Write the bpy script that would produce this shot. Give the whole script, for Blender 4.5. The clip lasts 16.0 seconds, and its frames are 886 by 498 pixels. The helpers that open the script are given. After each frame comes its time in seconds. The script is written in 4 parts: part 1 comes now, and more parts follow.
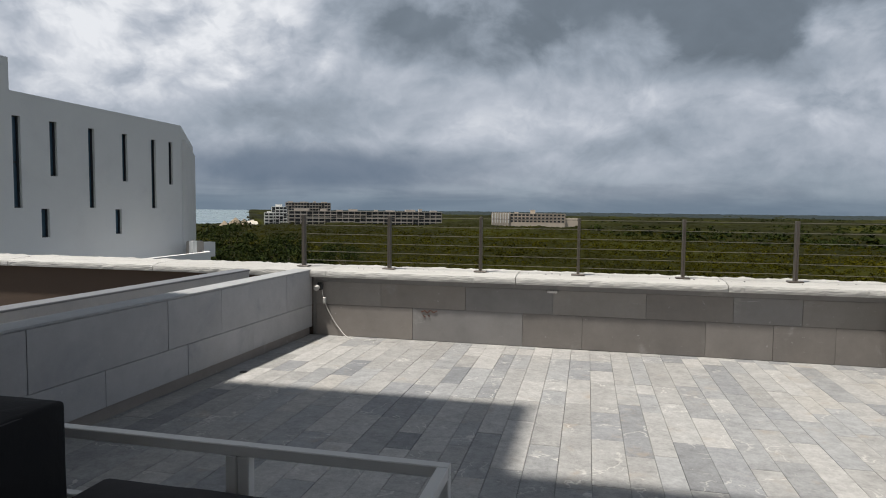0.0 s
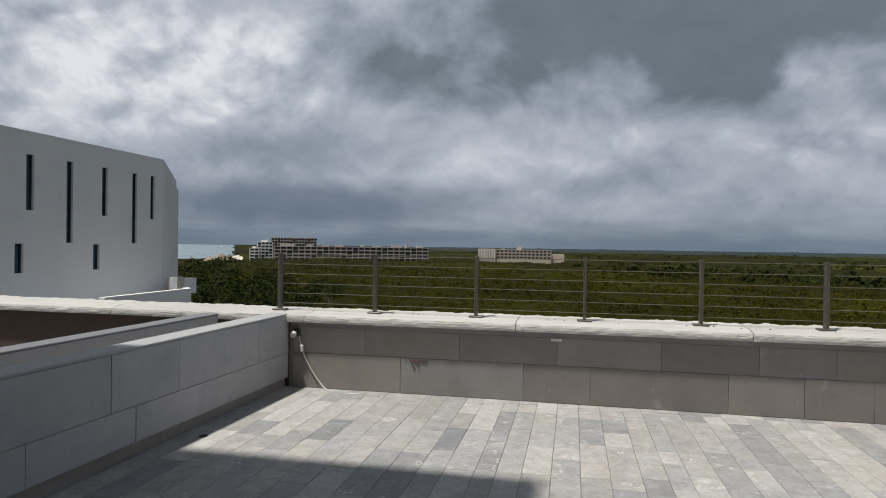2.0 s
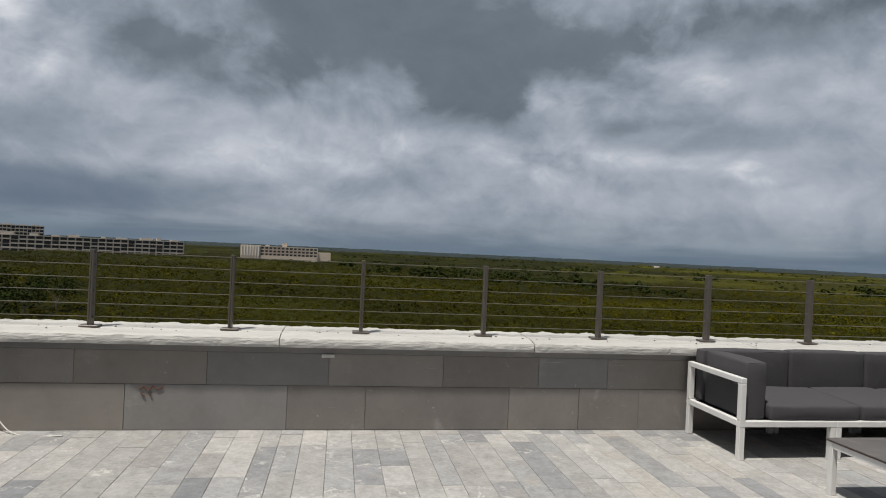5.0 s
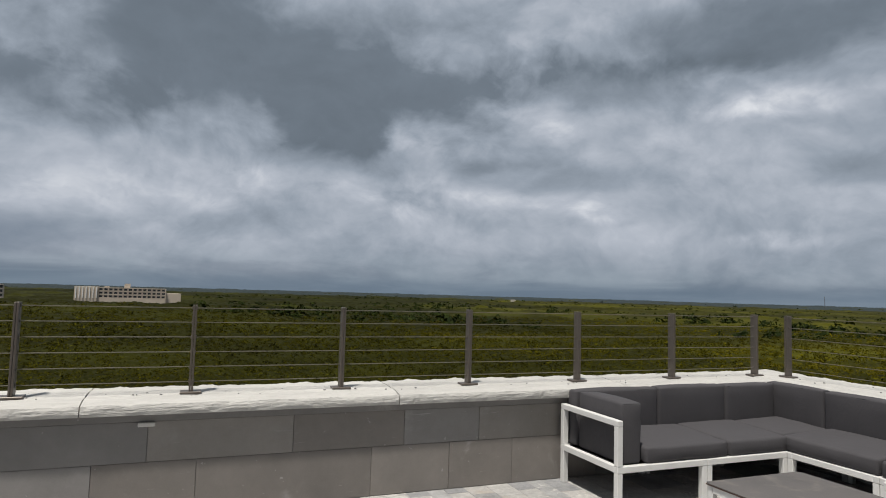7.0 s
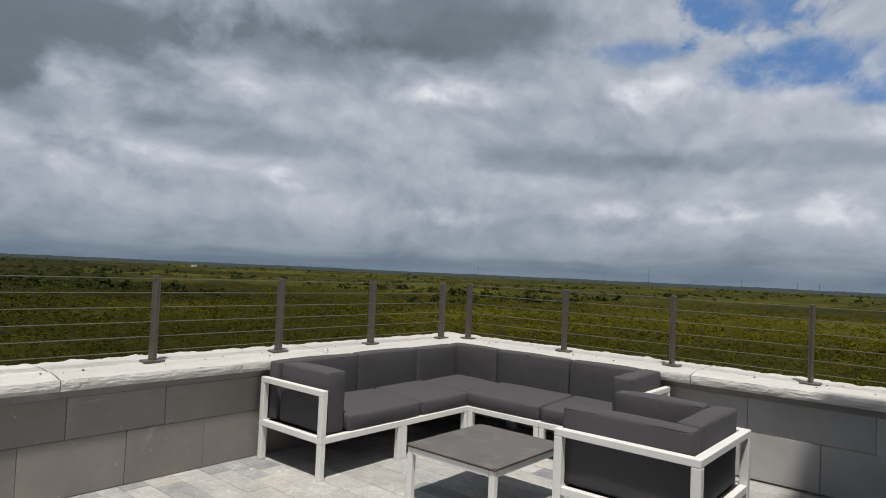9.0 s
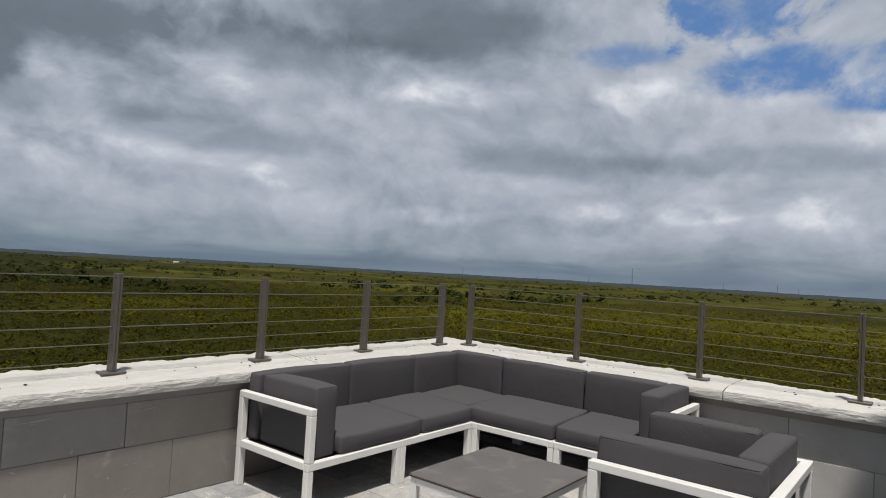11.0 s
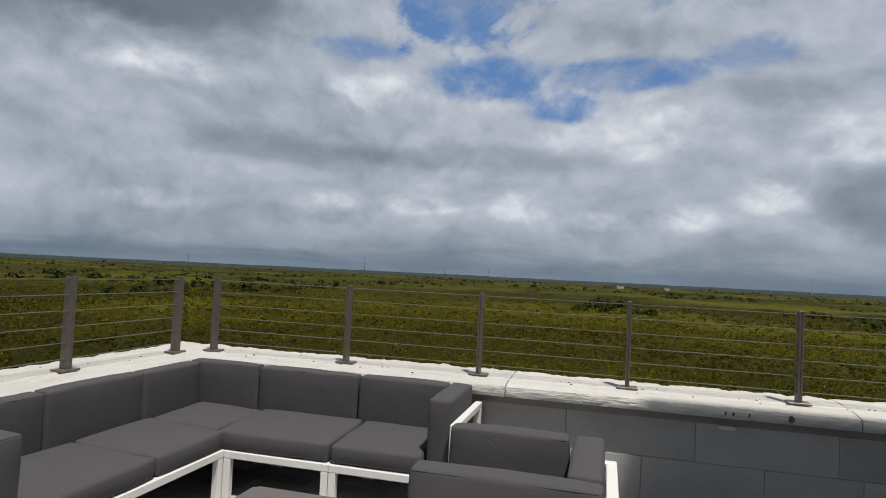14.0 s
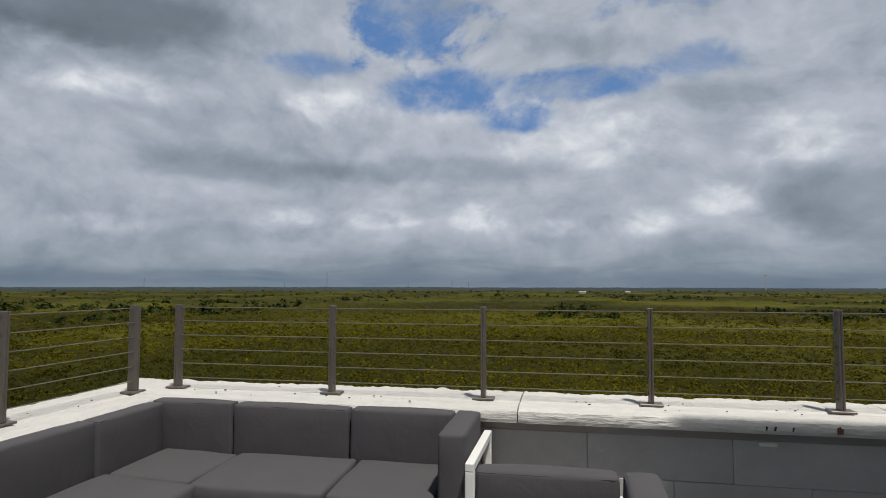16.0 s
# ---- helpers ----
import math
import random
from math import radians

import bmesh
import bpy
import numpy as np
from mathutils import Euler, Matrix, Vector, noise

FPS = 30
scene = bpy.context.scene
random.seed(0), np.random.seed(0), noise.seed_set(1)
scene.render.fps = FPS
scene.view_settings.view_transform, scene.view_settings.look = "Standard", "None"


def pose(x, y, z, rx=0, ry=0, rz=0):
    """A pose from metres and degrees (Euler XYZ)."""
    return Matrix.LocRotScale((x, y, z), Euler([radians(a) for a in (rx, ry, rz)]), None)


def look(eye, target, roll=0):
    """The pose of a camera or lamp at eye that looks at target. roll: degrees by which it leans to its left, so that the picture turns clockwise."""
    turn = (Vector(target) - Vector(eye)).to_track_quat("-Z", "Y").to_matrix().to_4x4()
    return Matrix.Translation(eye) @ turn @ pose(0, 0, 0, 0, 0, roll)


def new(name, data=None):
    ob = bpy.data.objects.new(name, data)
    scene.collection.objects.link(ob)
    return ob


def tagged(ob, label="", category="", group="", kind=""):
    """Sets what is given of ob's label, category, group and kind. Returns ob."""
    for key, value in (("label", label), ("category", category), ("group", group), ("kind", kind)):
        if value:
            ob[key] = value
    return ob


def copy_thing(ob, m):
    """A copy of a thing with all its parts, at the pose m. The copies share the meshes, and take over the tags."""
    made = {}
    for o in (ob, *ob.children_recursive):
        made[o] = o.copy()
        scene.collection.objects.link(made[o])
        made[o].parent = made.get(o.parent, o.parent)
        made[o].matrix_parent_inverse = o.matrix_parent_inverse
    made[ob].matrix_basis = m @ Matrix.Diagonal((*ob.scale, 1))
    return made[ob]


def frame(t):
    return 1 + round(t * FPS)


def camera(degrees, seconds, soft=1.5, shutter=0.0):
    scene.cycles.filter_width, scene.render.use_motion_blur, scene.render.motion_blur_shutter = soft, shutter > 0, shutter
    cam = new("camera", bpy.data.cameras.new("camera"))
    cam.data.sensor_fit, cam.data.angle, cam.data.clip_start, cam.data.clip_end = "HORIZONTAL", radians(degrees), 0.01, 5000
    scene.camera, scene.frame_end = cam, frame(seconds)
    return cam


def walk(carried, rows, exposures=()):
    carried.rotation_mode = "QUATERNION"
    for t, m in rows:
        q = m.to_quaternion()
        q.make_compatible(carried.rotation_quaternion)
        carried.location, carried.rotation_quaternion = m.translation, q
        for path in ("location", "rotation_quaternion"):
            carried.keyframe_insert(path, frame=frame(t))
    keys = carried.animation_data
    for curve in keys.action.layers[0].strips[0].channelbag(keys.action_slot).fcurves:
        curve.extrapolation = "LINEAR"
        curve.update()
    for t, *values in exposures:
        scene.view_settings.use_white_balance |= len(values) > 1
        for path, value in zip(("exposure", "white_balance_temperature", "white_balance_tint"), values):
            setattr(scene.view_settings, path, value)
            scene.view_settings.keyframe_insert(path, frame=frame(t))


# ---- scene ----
cam = camera(70.6, 16.0, soft=1.0)
PATH = [
    (0, (3.196, -7.150, 1.573), (2.749, -5.205, 1.445), 0.61),
    (0.5, (3.072, -6.964, 1.596), (2.776, -4.986, 1.560), 0.07),
    (1, (2.949, -6.839, 1.586), (2.750, -4.851, 1.501), 0.60),
    (1.5, (2.928, -6.659, 1.596), (2.581, -4.691, 1.517), 0.15),
    (2, (2.981, -6.465, 1.596), (2.574, -4.507, 1.583), 0.83),
    (2.5, (2.965, -6.321, 1.584), (2.729, -4.340, 1.446), 2.09),
    (3, (2.896, -6.119, 1.604), (2.910, -4.119, 1.586), 1.75),
    (3.5, (2.840, -6.011, 1.595), (3.056, -4.025, 1.506), 1.92),
    (6, (2.922, -5.208, 1.613), (3.305, -3.246, 1.666), 1.96),
    (6.5, (2.953, -5.087, 1.602), (3.464, -3.153, 1.590), 1.41),
    (7, (3.070, -4.917, 1.628), (3.810, -3.065, 1.767), 1.62),
    (7.5, (3.172, -4.898, 1.635), (4.084, -3.120, 1.729), 2.20),
    (8, (3.166, -4.755, 1.630), (4.490, -3.258, 1.709), 1.91),
    (8.5, (3.081, -4.652, 1.622), (4.582, -3.333, 1.691), 1.87),
    (11, (3.495, -4.035, 1.619), (5.054, -2.785, 1.689), 3.30),
    (11.5, (3.549, -3.839, 1.621), (5.143, -2.636, 1.721), 0.33),
    (12, (3.578, -3.671, 1.609), (5.214, -2.521, 1.653), 1.25),
    (12.5, (3.640, -3.594, 1.590), (5.328, -2.523, 1.536), 1.43),
    (13, (3.864, -3.505, 1.622), (5.617, -2.549, 1.724), 0.64),
    (13.5, (3.995, -3.472, 1.624), (5.840, -2.704, 1.704), 1.09),
    (14, (4.097, -3.398, 1.636), (6.031, -2.890, 1.709), 2.81),
    (14.5, (4.197, -3.224, 1.652), (6.147, -2.792, 1.754), 2.06),
    (15, (4.267, -3.104, 1.626), (6.224, -2.700, 1.718), 1.11),
    (15.5, (4.345, -3.045, 1.622), (6.280, -2.542, 1.680), 1.03),
    (16, (4.573, -3.037, 1.638), (6.531, -2.646, 1.753), 0.10),
]
walk(cam, [(t, look(eye, target, roll)) for t, eye, target, roll in PATH], [(0, 0.0), (1, -0.04), (2, -0.12), (3.5, -0.2), (6, -0.12), (8, -0.05), (16, -0.05)])


# ---- world: broken cloud over a hazy horizon ----
SUN_WAY = Vector((-0.27, -0.24, 1.0)).normalized()


def nodes_of(idblock):
    idblock.use_nodes = True
    tree = idblock.node_tree
    tree.nodes.clear()
    return tree


class Graph:
    """Short words for building node graphs."""

    def __init__(self, tree):
        self.tree = tree

    def node(self, kind, **settings):
        n = self.tree.nodes.new(kind)
        for key, value in settings.items():
            setattr(n, key, value)
        return n

    def put(self, value, socket):
        if hasattr(value, "is_output"):
            self.tree.links.new(value, socket)
        elif isinstance(value, (tuple, list)) and len(value) == 3 and socket.type == "RGBA":
            socket.default_value = (*value, 1)
        else:
            socket.default_value = value

    def math(self, op, a, b=0.0, c=0.0, clamp=False):
        n = self.node("ShaderNodeMath", operation=op, use_clamp=clamp)
        for i, v in enumerate((a, b, c)):
            self.put(v, n.inputs[i])
        return n.outputs[0]

    def vec(self, op, a, b=(0, 0, 0)):
        n = self.node("ShaderNodeVectorMath", operation=op)
        self.put(a, n.inputs[0])
        if op == "SCALE":
            self.put(b, n.inputs[3])
        else:
            self.put(b, n.inputs[1])
        return n.outputs["Value"] if op in ("DOT_PRODUCT", "LENGTH") else n.outputs[0]

    def noise(self, vector, scale, detail=4, rough=0.5, distort=0.0, colour=False):
        n = self.node("ShaderNodeTexNoise")
        self.put(vector, n.inputs["Vector"])
        for key, v in (("Scale", scale), ("Detail", detail), ("Roughness", rough), ("Distortion", distort)):
            n.inputs[key].default_value = v
        return n.outputs["Color" if colour else "Fac"]

    def ramp(self, fac, lo, hi, a=0.0, b=1.0, smooth=True):
        n = self.node("ShaderNodeMapRange", interpolation_type="SMOOTHSTEP" if smooth else "LINEAR")
        for i, v in enumerate((fac, lo, hi, a, b)):
            self.put(v, n.inputs[i])
        return n.outputs[0]

    def mix(self, fac, a, b, blend="MIX"):
        n = self.node("ShaderNodeMix", data_type="RGBA", blend_type=blend)
        self.put(fac, n.inputs[0])
        self.put(a, n.inputs[6])
        self.put(b, n.inputs[7])
        return n.outputs[2]

    def coords(self, which="Object"):
        return self.node("ShaderNodeTexCoord").outputs[which]


def toward(azimuth, elevation):
    a, e = radians(azimuth), radians(elevation)
    return (math.sin(a) * math.cos(e), math.cos(a) * math.cos(e), math.sin(e))


def build_world():
    world = bpy.data.worlds.new("sky")
    scene.world = world
    g = Graph(nodes_of(world))
    sky = g.node("ShaderNodeTexSky", sky_type="NISHITA", sun_disc=False)
    sky.sun_elevation = math.asin(SUN_WAY.z)
    sky.sun_rotation = math.atan2(SUN_WAY.x, SUN_WAY.y)
    sky.air_density, sky.dust_density = 1.0, 0.6
    blue = g.vec("SCALE", sky.outputs[0], 0.085)
    way = g.coords("Generated")
    sep = g.node("ShaderNodeSeparateXYZ")
    g.put(way, sep.inputs[0])
    up = g.math("MAXIMUM", sep.outputs[2], 0.0)

    # cloud masses: softly warped, a little wider than high
    flat = g.vec("MULTIPLY", way, (1.0, 1.0, 1.4))
    warp = g.vec("SUBTRACT", g.noise(flat, 3.0, 4, 0.5, colour=True), (0.5, 0.5, 0.5))
    at = g.vec("ADD", flat, g.vec("SCALE", warp, 0.16))
    mass = g.noise(at, 1.9, 4, 0.5)
    heap = g.noise(at, 6.0, 6, 0.56)
    curl = g.noise(at, 17.0, 6, 0.6)
    torn = g.vec("ADD", at, g.vec("SCALE", g.vec("SUBTRACT", g.noise(at, 13.0, 5, 0.6, colour=True), (0.5, 0.5, 0.5)), 0.036))

    def puffs(where, scale):
        """Heaped rounded lumps: 1 at the crowns."""
        v = g.node("ShaderNodeTexVoronoi", feature="SMOOTH_F1", normalize=True)
        g.put(where, v.inputs["Vector"])
        for key, value in (("Scale", scale), ("Detail", 4.0), ("Roughness", 0.55), ("Lacunarity", 2.2), ("Smoothness", 0.5)):
            v.inputs[key].default_value = value
        return g.math("SUBTRACT", 1.0, v.outputs["Distance"])

    crown = puffs(torn, 7.5)
    relief = g.math("SUBTRACT", crown, puffs(g.vec("ADD", torn, (-0.012, -0.010, 0.045)), 7.5))

    lit_way = (-0.010, -0.008, 0.032)
    lump = g.math("SUBTRACT", g.noise(torn, 6.5, 5, 0.46), g.noise(g.vec("ADD", torn, lit_way), 6.5, 5, 0.46))

    def patch(azimuth, elevation, wide, high, soft=0.55, ragged=0.5, rim=None):
        """1 towards a direction, falling to 0 past an oval with a ragged rim; half-sizes in degrees."""
        a, e = radians(azimuth), radians(elevation)
        side = g.vec("DOT_PRODUCT", way, (math.cos(a), -math.sin(a), 0.0))
        rise = g.vec("DOT_PRODUCT", way, (-math.sin(a) * math.sin(e), -math.cos(a) * math.sin(e), math.cos(e)))
        front = g.ramp(g.vec("DOT_PRODUCT", way, toward(azimuth, elevation)), 0.2, 0.5)
        u = g.math("DIVIDE", side, math.sin(radians(wide)))
        v = g.math("DIVIDE", rise, math.sin(radians(high)))
        r = g.math("SQRT", g.math("ADD", g.math("MULTIPLY", u, u), g.math("MULTIPLY", v, v)))
        r = g.math("ADD", r, g.math("MULTIPLY", g.math("SUBTRACT", rim or heap, 0.5), ragged * 4))
        return g.math("MULTIPLY", g.ramp(r, 1 + soft, 1 - soft), front)

    def total(*values):
        out = values[0]
        for v in values[1:]:
            out = g.math("ADD", out, v)
        return out

    def much(amount, value):
        return g.math("MULTIPLY", value, amount)

    # grey bellies
    dark = total(patch(3, 20, 19, 6.0, 0.6), much(0.7, patch(-13, 15, 8, 2.6)), much(0.55, patch(15, 17, 8, 3.5)), much(0.6, patch(37, 18.5, 8, 2.0)), much(0.75, patch(47, 21.5, 12, 2.6)), much(0.5, patch(112, 6.8, 5, 2.6)), much(0.4, patch(-22, 8, 9, 2)), much(0.35, patch(14, 12.0, 9, 1.6)), much(0.4, patch(30, 10.5, 12, 1.3)), much(0.35, patch(60, 10, 10, 1.2)), much(0.35, patch(78, 10.5, 12, 1.0)))
    dark = g.math("MINIMUM", dark, 1.0)
    # sunlit heads
    pale = total(patch(-41, 15, 11, 6.5, 0.5, 0.6), much(0.75, patch(-28, 15, 6, 5, 0.4, 0.6)), much(0.4, patch(-13, 7.3, 9, 1.6)), much(0.3, patch(4, 9, 10, 2.0)), much(0.35, patch(22, 9, 10, 2.0)), much(0.8, patch(32.2, 14.6, 1.9, 1.0, 0.5, 0.3, curl)), much(0.85, patch(51, 16.0, 6, 1.2, 0.5, 0.4, curl)), much(0.6, patch(68.6, 15.8, 4, 1.5, 0.5, 0.4, curl)), much(0.55, patch(92, 13.6, 8, 2.6, 0.5, 0.4, curl)), much(0.7, patch(108.5, 11.6, 4, 2.0, 0.5, 0.4, curl)))
    low_heads = total(*(much(0.75, patch(a, e, w, h, 0.5, 0.35, curl)) for a, e, w, h in ((81.9, 6.3, 2.3, 1.3), (64.4, 5.8, 3.2, 1.1), (72.9, 5.9, 3.0, 1.1), (96.6, 5.5, 3.0, 1.1), (35.6, 7.6, 2.2, 1.0), (103.0, 7.2, 2.6, 1.2), (89.0, 5.2, 2.6, 0.8), (50.0, 5.0, 3.5, 0.7))))
    pale = g.math("ADD", pale, low_heads)
    smooth_belly = g.math("SUBTRACT", 1.0, much(0.8, dark))
    puffy = g.math("MULTIPLY", g.math("ADD", 0.75, much(0.9, g.math("MINIMUM", pale, 1.0))), smooth_belly)
    tone = total(0.556, much(0.26, g.math("SUBTRACT", mass, 0.5)), much(0.22, g.math("MULTIPLY", g.math("SUBTRACT", heap, 0.5), smooth_belly)), g.math("MULTIPLY", total(much(0.62, relief), much(0.55, lump)), puffy), much(0.10, g.math("SUBTRACT", curl, 0.5)))
    tone = g.math("SUBTRACT", tone, much(0.32, dark))
    tone = g.math("ADD", tone, much(0.17, pale))
    ramp = g.node("ShaderNodeValToRGB")
    g.put(tone, ramp.inputs[0])
    stops = ((0.10, (0.098, 0.121, 0.145)), (0.28, (0.172, 0.208, 0.252)), (0.48, (0.320, 0.368, 0.434)), (0.64, (0.480, 0.52, 0.59)), (0.86, (0.80, 0.82, 0.86)))
    for i, (place, colour) in enumerate(stops):
        e = ramp.color_ramp.elements[i] if i < 2 else ramp.color_ramp.elements.new(place)
        e.position, e.color = place, (*colour, 1)
    cloud = ramp.outputs[0]

    # gaps of blue with torn edges
    rim = g.math("ADD", much(0.55, crown), much(0.45, curl))
    gap = total(patch(79.5, 17.4, 8.5, 2.4, 0.3, 0.45, rim), patch(85.5, 15.0, 4, 1.7, 0.3, 0.45, rim), patch(91.5, 17.8, 6.5, 1.7, 0.3, 0.5, rim), patch(76, 23, 5, 3.2, 0.4, 0.8, curl), much(0.75, patch(67, 19.2, 4.5, 1.2, 0.5, 0.6, rim)), much(0.6, patch(101.5, 18.8, 3.5, 1.2, 0.5, 0.6, curl)), much(0.6, patch(100, 25, 5, 2, 0.5, 0.8, curl)))
    holes = g.math("MULTIPLY", g.math("MINIMUM", gap, 1.0), g.ramp(g.noise(at, 8.0, 7, 0.65), 0.66, 0.40, 0.30, 1.0))
    out = g.mix(holes, cloud, g.mix(0.75, blue, (0.105, 0.235, 0.52)))

    # rain haze near the horizon, darkest over the sea
    low = g.ramp(up, 0.085, 0.008)
    streak = g.noise(g.vec("MULTIPLY", way, (1.0, 1.0, 6.0)), 4.0, 6, 0.55, 0.6)
    haze = g.mix(g.ramp(streak, 0.36, 0.66), (0.115, 0.158, 0.212), (0.27, 0.328, 0.385))
    out = g.mix(g.math("MULTIPLY", low, 0.72), out, haze)
    foot = g.ramp(up, 0.030, 0.004)
    out = g.mix(g.math("MULTIPLY", foot, 0.65), out, (0.135, 0.188, 0.25))
    squall = patch(-24, 3.6, 14, 1.9, 0.6, 0.25)
    out = g.mix(g.math("MULTIPLY", squall, 0.8), out, (0.115, 0.16, 0.225))

    # unseen thicker, duller cloud added overhead to weaken the sky's fill light
    out = g.mix(g.math("MULTIPLY", g.ramp(up, 0.45, 0.66), 0.9), out, g.mix(mass, (0.12, 0.14, 0.17), (0.23, 0.26, 0.30)))

    back = g.node("ShaderNodeBackground")
    g.put(out, back.inputs[0])
    back.inputs[1].default_value = 1.0
    g.put(back.outputs[0], g.node("ShaderNodeOutputWorld").inputs[0])


build_world()
sun = new("sun", bpy.data.lights.new("sun", "SUN"))
sun.data.energy, sun.data.angle, sun.data.color = 4.6, radians(2.6), (1.0, 0.955, 0.88)
sun.matrix_world = look(SUN_WAY * 40, (0, 0, 0))


# ---- materials ----
def surface(name, colour, rough=0.6, metal=0.0, spread=0.12, scale=6.0, grain=90.0, bump=0.15, each=0.0, island=False, stain=None, stain_scale=1.3, stain_at=(0.55, 0.7), spec=0.5, coords="Object", veins=None, height=None, kinds=None, stretch=None, mottle=0.0, nicks=None, vein_mix=0.45):
    """A plain surface with two scales of variation, optional differences piece by piece, stains and veins."""
    m = bpy.data.materials.new(name)
    g = Graph(nodes_of(m))
    bsdf = g.node("ShaderNodeBsdfPrincipled")
    out = g.node("ShaderNodeOutputMaterial")
    g.put(bsdf.outputs[0], out.inputs[0])
    at = g.coords(coords)
    info = g.node("ShaderNodeObjectInfo").outputs["Random"] if not island else g.node("ShaderNodeNewGeometry").outputs["Random Per Island"]
    if each:
        at = g.vec("ADD", at, g.vec("SCALE", (13.0, 7.0, 5.0), g.math("MULTIPLY", info, 9.0)))
    if stretch:
        at = g.vec("MULTIPLY", at, stretch)
    big = g.noise(at, scale, 5, 0.6)
    small = g.noise(at, grain, 3, 0.6)
    value = g.math("ADD", 1.0, g.math("MULTIPLY", g.math("SUBTRACT", big, 0.5), spread * 4))
    value = g.math("ADD", value, g.math("MULTIPLY", g.math("SUBTRACT", small, 0.5), spread * 2))
    if mottle:
        value = g.math("ADD", value, g.math("MULTIPLY", g.math("SUBTRACT", g.noise(at, scale * 3.7, 6, 0.72, 0.3), 0.5), mottle * 4))
    if each:
        other = g.math("FRACT", g.math("MULTIPLY", info, 7.31))
        value = g.math("MULTIPLY", value, g.math("ADD", 1.0, g.math("MULTIPLY", g.math("SUBTRACT", other, 0.5), each)))
    tint = g.node("ShaderNodeCombineColor")
    for i, c in enumerate(colour):
        g.put(g.math("MULTIPLY", value, c), tint.inputs[i])
    col = tint.outputs[0]
    if kinds:
        pick = g.node("ShaderNodeValToRGB")
        pick.color_ramp.interpolation = "CONSTANT"
        g.put(info, pick.inputs[0])
        for i, (place, c) in enumerate(kinds):
            e = pick.color_ramp.elements[i] if i < 2 else pick.color_ramp.elements.new(place)
            e.position, e.color = place, (*c, 1)
        col = g.mix(1.0, col, pick.outputs[0], "MULTIPLY")
    if stain:
        blot = g.ramp(g.noise(at, stain_scale, 6, 0.65, 0.4), *stain_at)
        col = g.mix(blot, col, stain)
    if veins:
        w = g.vec("ADD", at, g.vec("SCALE", g.noise(at, 3.0, 4, 0.6, colour=True), 0.5))
        ridge = g.math("ABSOLUTE", g.math("SUBTRACT", g.noise(w, 2.4, 2, 0.5), 0.5))
        line = g.math("MULTIPLY", g.ramp(ridge, 0.012, 0.0), g.ramp(g.noise(at, 2.2, 2, 0.5), 0.5, 0.62))
        col = g.mix(g.math("MULTIPLY", line, vein_mix), col, veins)
    if nicks:
        spots = g.ramp(g.noise(at, 17.0, 3, 0.6), 0.69, 0.73)
        lines = g.math("MULTIPLY", g.ramp(g.noise(g.vec("MULTIPLY", at, (4.0, 16.0, 70.0)), 1.0, 2, 0.5, 1.2), 0.70, 0.74), g.ramp(g.noise(at, 3.1, 2, 0.5), 0.50, 0.60))
        col = g.mix(g.math("MULTIPLY", g.math("MAXIMUM", spots, lines), 0.55), col, nicks)
    g.put(col, bsdf.inputs["Base Color"])
    g.put(g.math("ADD", rough - 0.08, g.math("MULTIPLY", big, 0.16)), bsdf.inputs["Roughness"])
    bsdf.inputs["Metallic"].default_value = metal
    bsdf.inputs["Specular IOR Level"].default_value = spec
    if bump:
        b = g.node("ShaderNodeBump")
        b.inputs["Strength"].default_value = bump
        b.inputs["Distance"].default_value = height or 0.004
        g.put(g.math("ADD", small, g.math("MULTIPLY", big, 0.7)), b.inputs["Height"])
        g.put(b.outputs[0], bsdf.inputs["Normal"])
    return m


def woven(name, colour):
    """Outdoor cushion cloth: fine weave, faint creases."""
    m = surface(name, colour, 0.85, 0, 0.05, 5.0, 140.0, 0.0, spec=0.25)
    g = Graph(m.node_tree)
    bsdf = m.node_tree.nodes["Principled BSDF"]
    at = g.coords("Object")
    weave = g.math("MULTIPLY", g.noise(at, 420.0, 2, 0.5), 0.012)
    fold = g.noise(g.vec("MULTIPLY", at, (1.0, 1.0, 0.6)), 7.0, 4, 0.6, 0.8)
    b = g.node("ShaderNodeBump")
    b.inputs["Strength"].default_value, b.inputs["Distance"].default_value = 0.5, 0.012
    g.put(g.math("ADD", weave, fold), b.inputs["Height"])
    g.put(b.outputs[0], bsdf.inputs["Normal"])
    bsdf.inputs["Sheen Weight"].default_value = 0.0
    return m


def glassy(name, colour, rough=0.08):
    m = bpy.data.materials.new(name)
    g = Graph(nodes_of(m))
    bsdf = g.node("ShaderNodeBsdfPrincipled")
    g.put(bsdf.outputs[0], g.node("ShaderNodeOutputMaterial").inputs[0])
    g.put(g.mix(g.noise(g.coords("Object"), 0.7, 3), colour, tuple(c * 1.5 for c in colour)), bsdf.inputs["Base Color"])
    bsdf.inputs["Roughness"].default_value = rough
    bsdf.inputs["Specular IOR Level"].default_value = 0.7
    return m


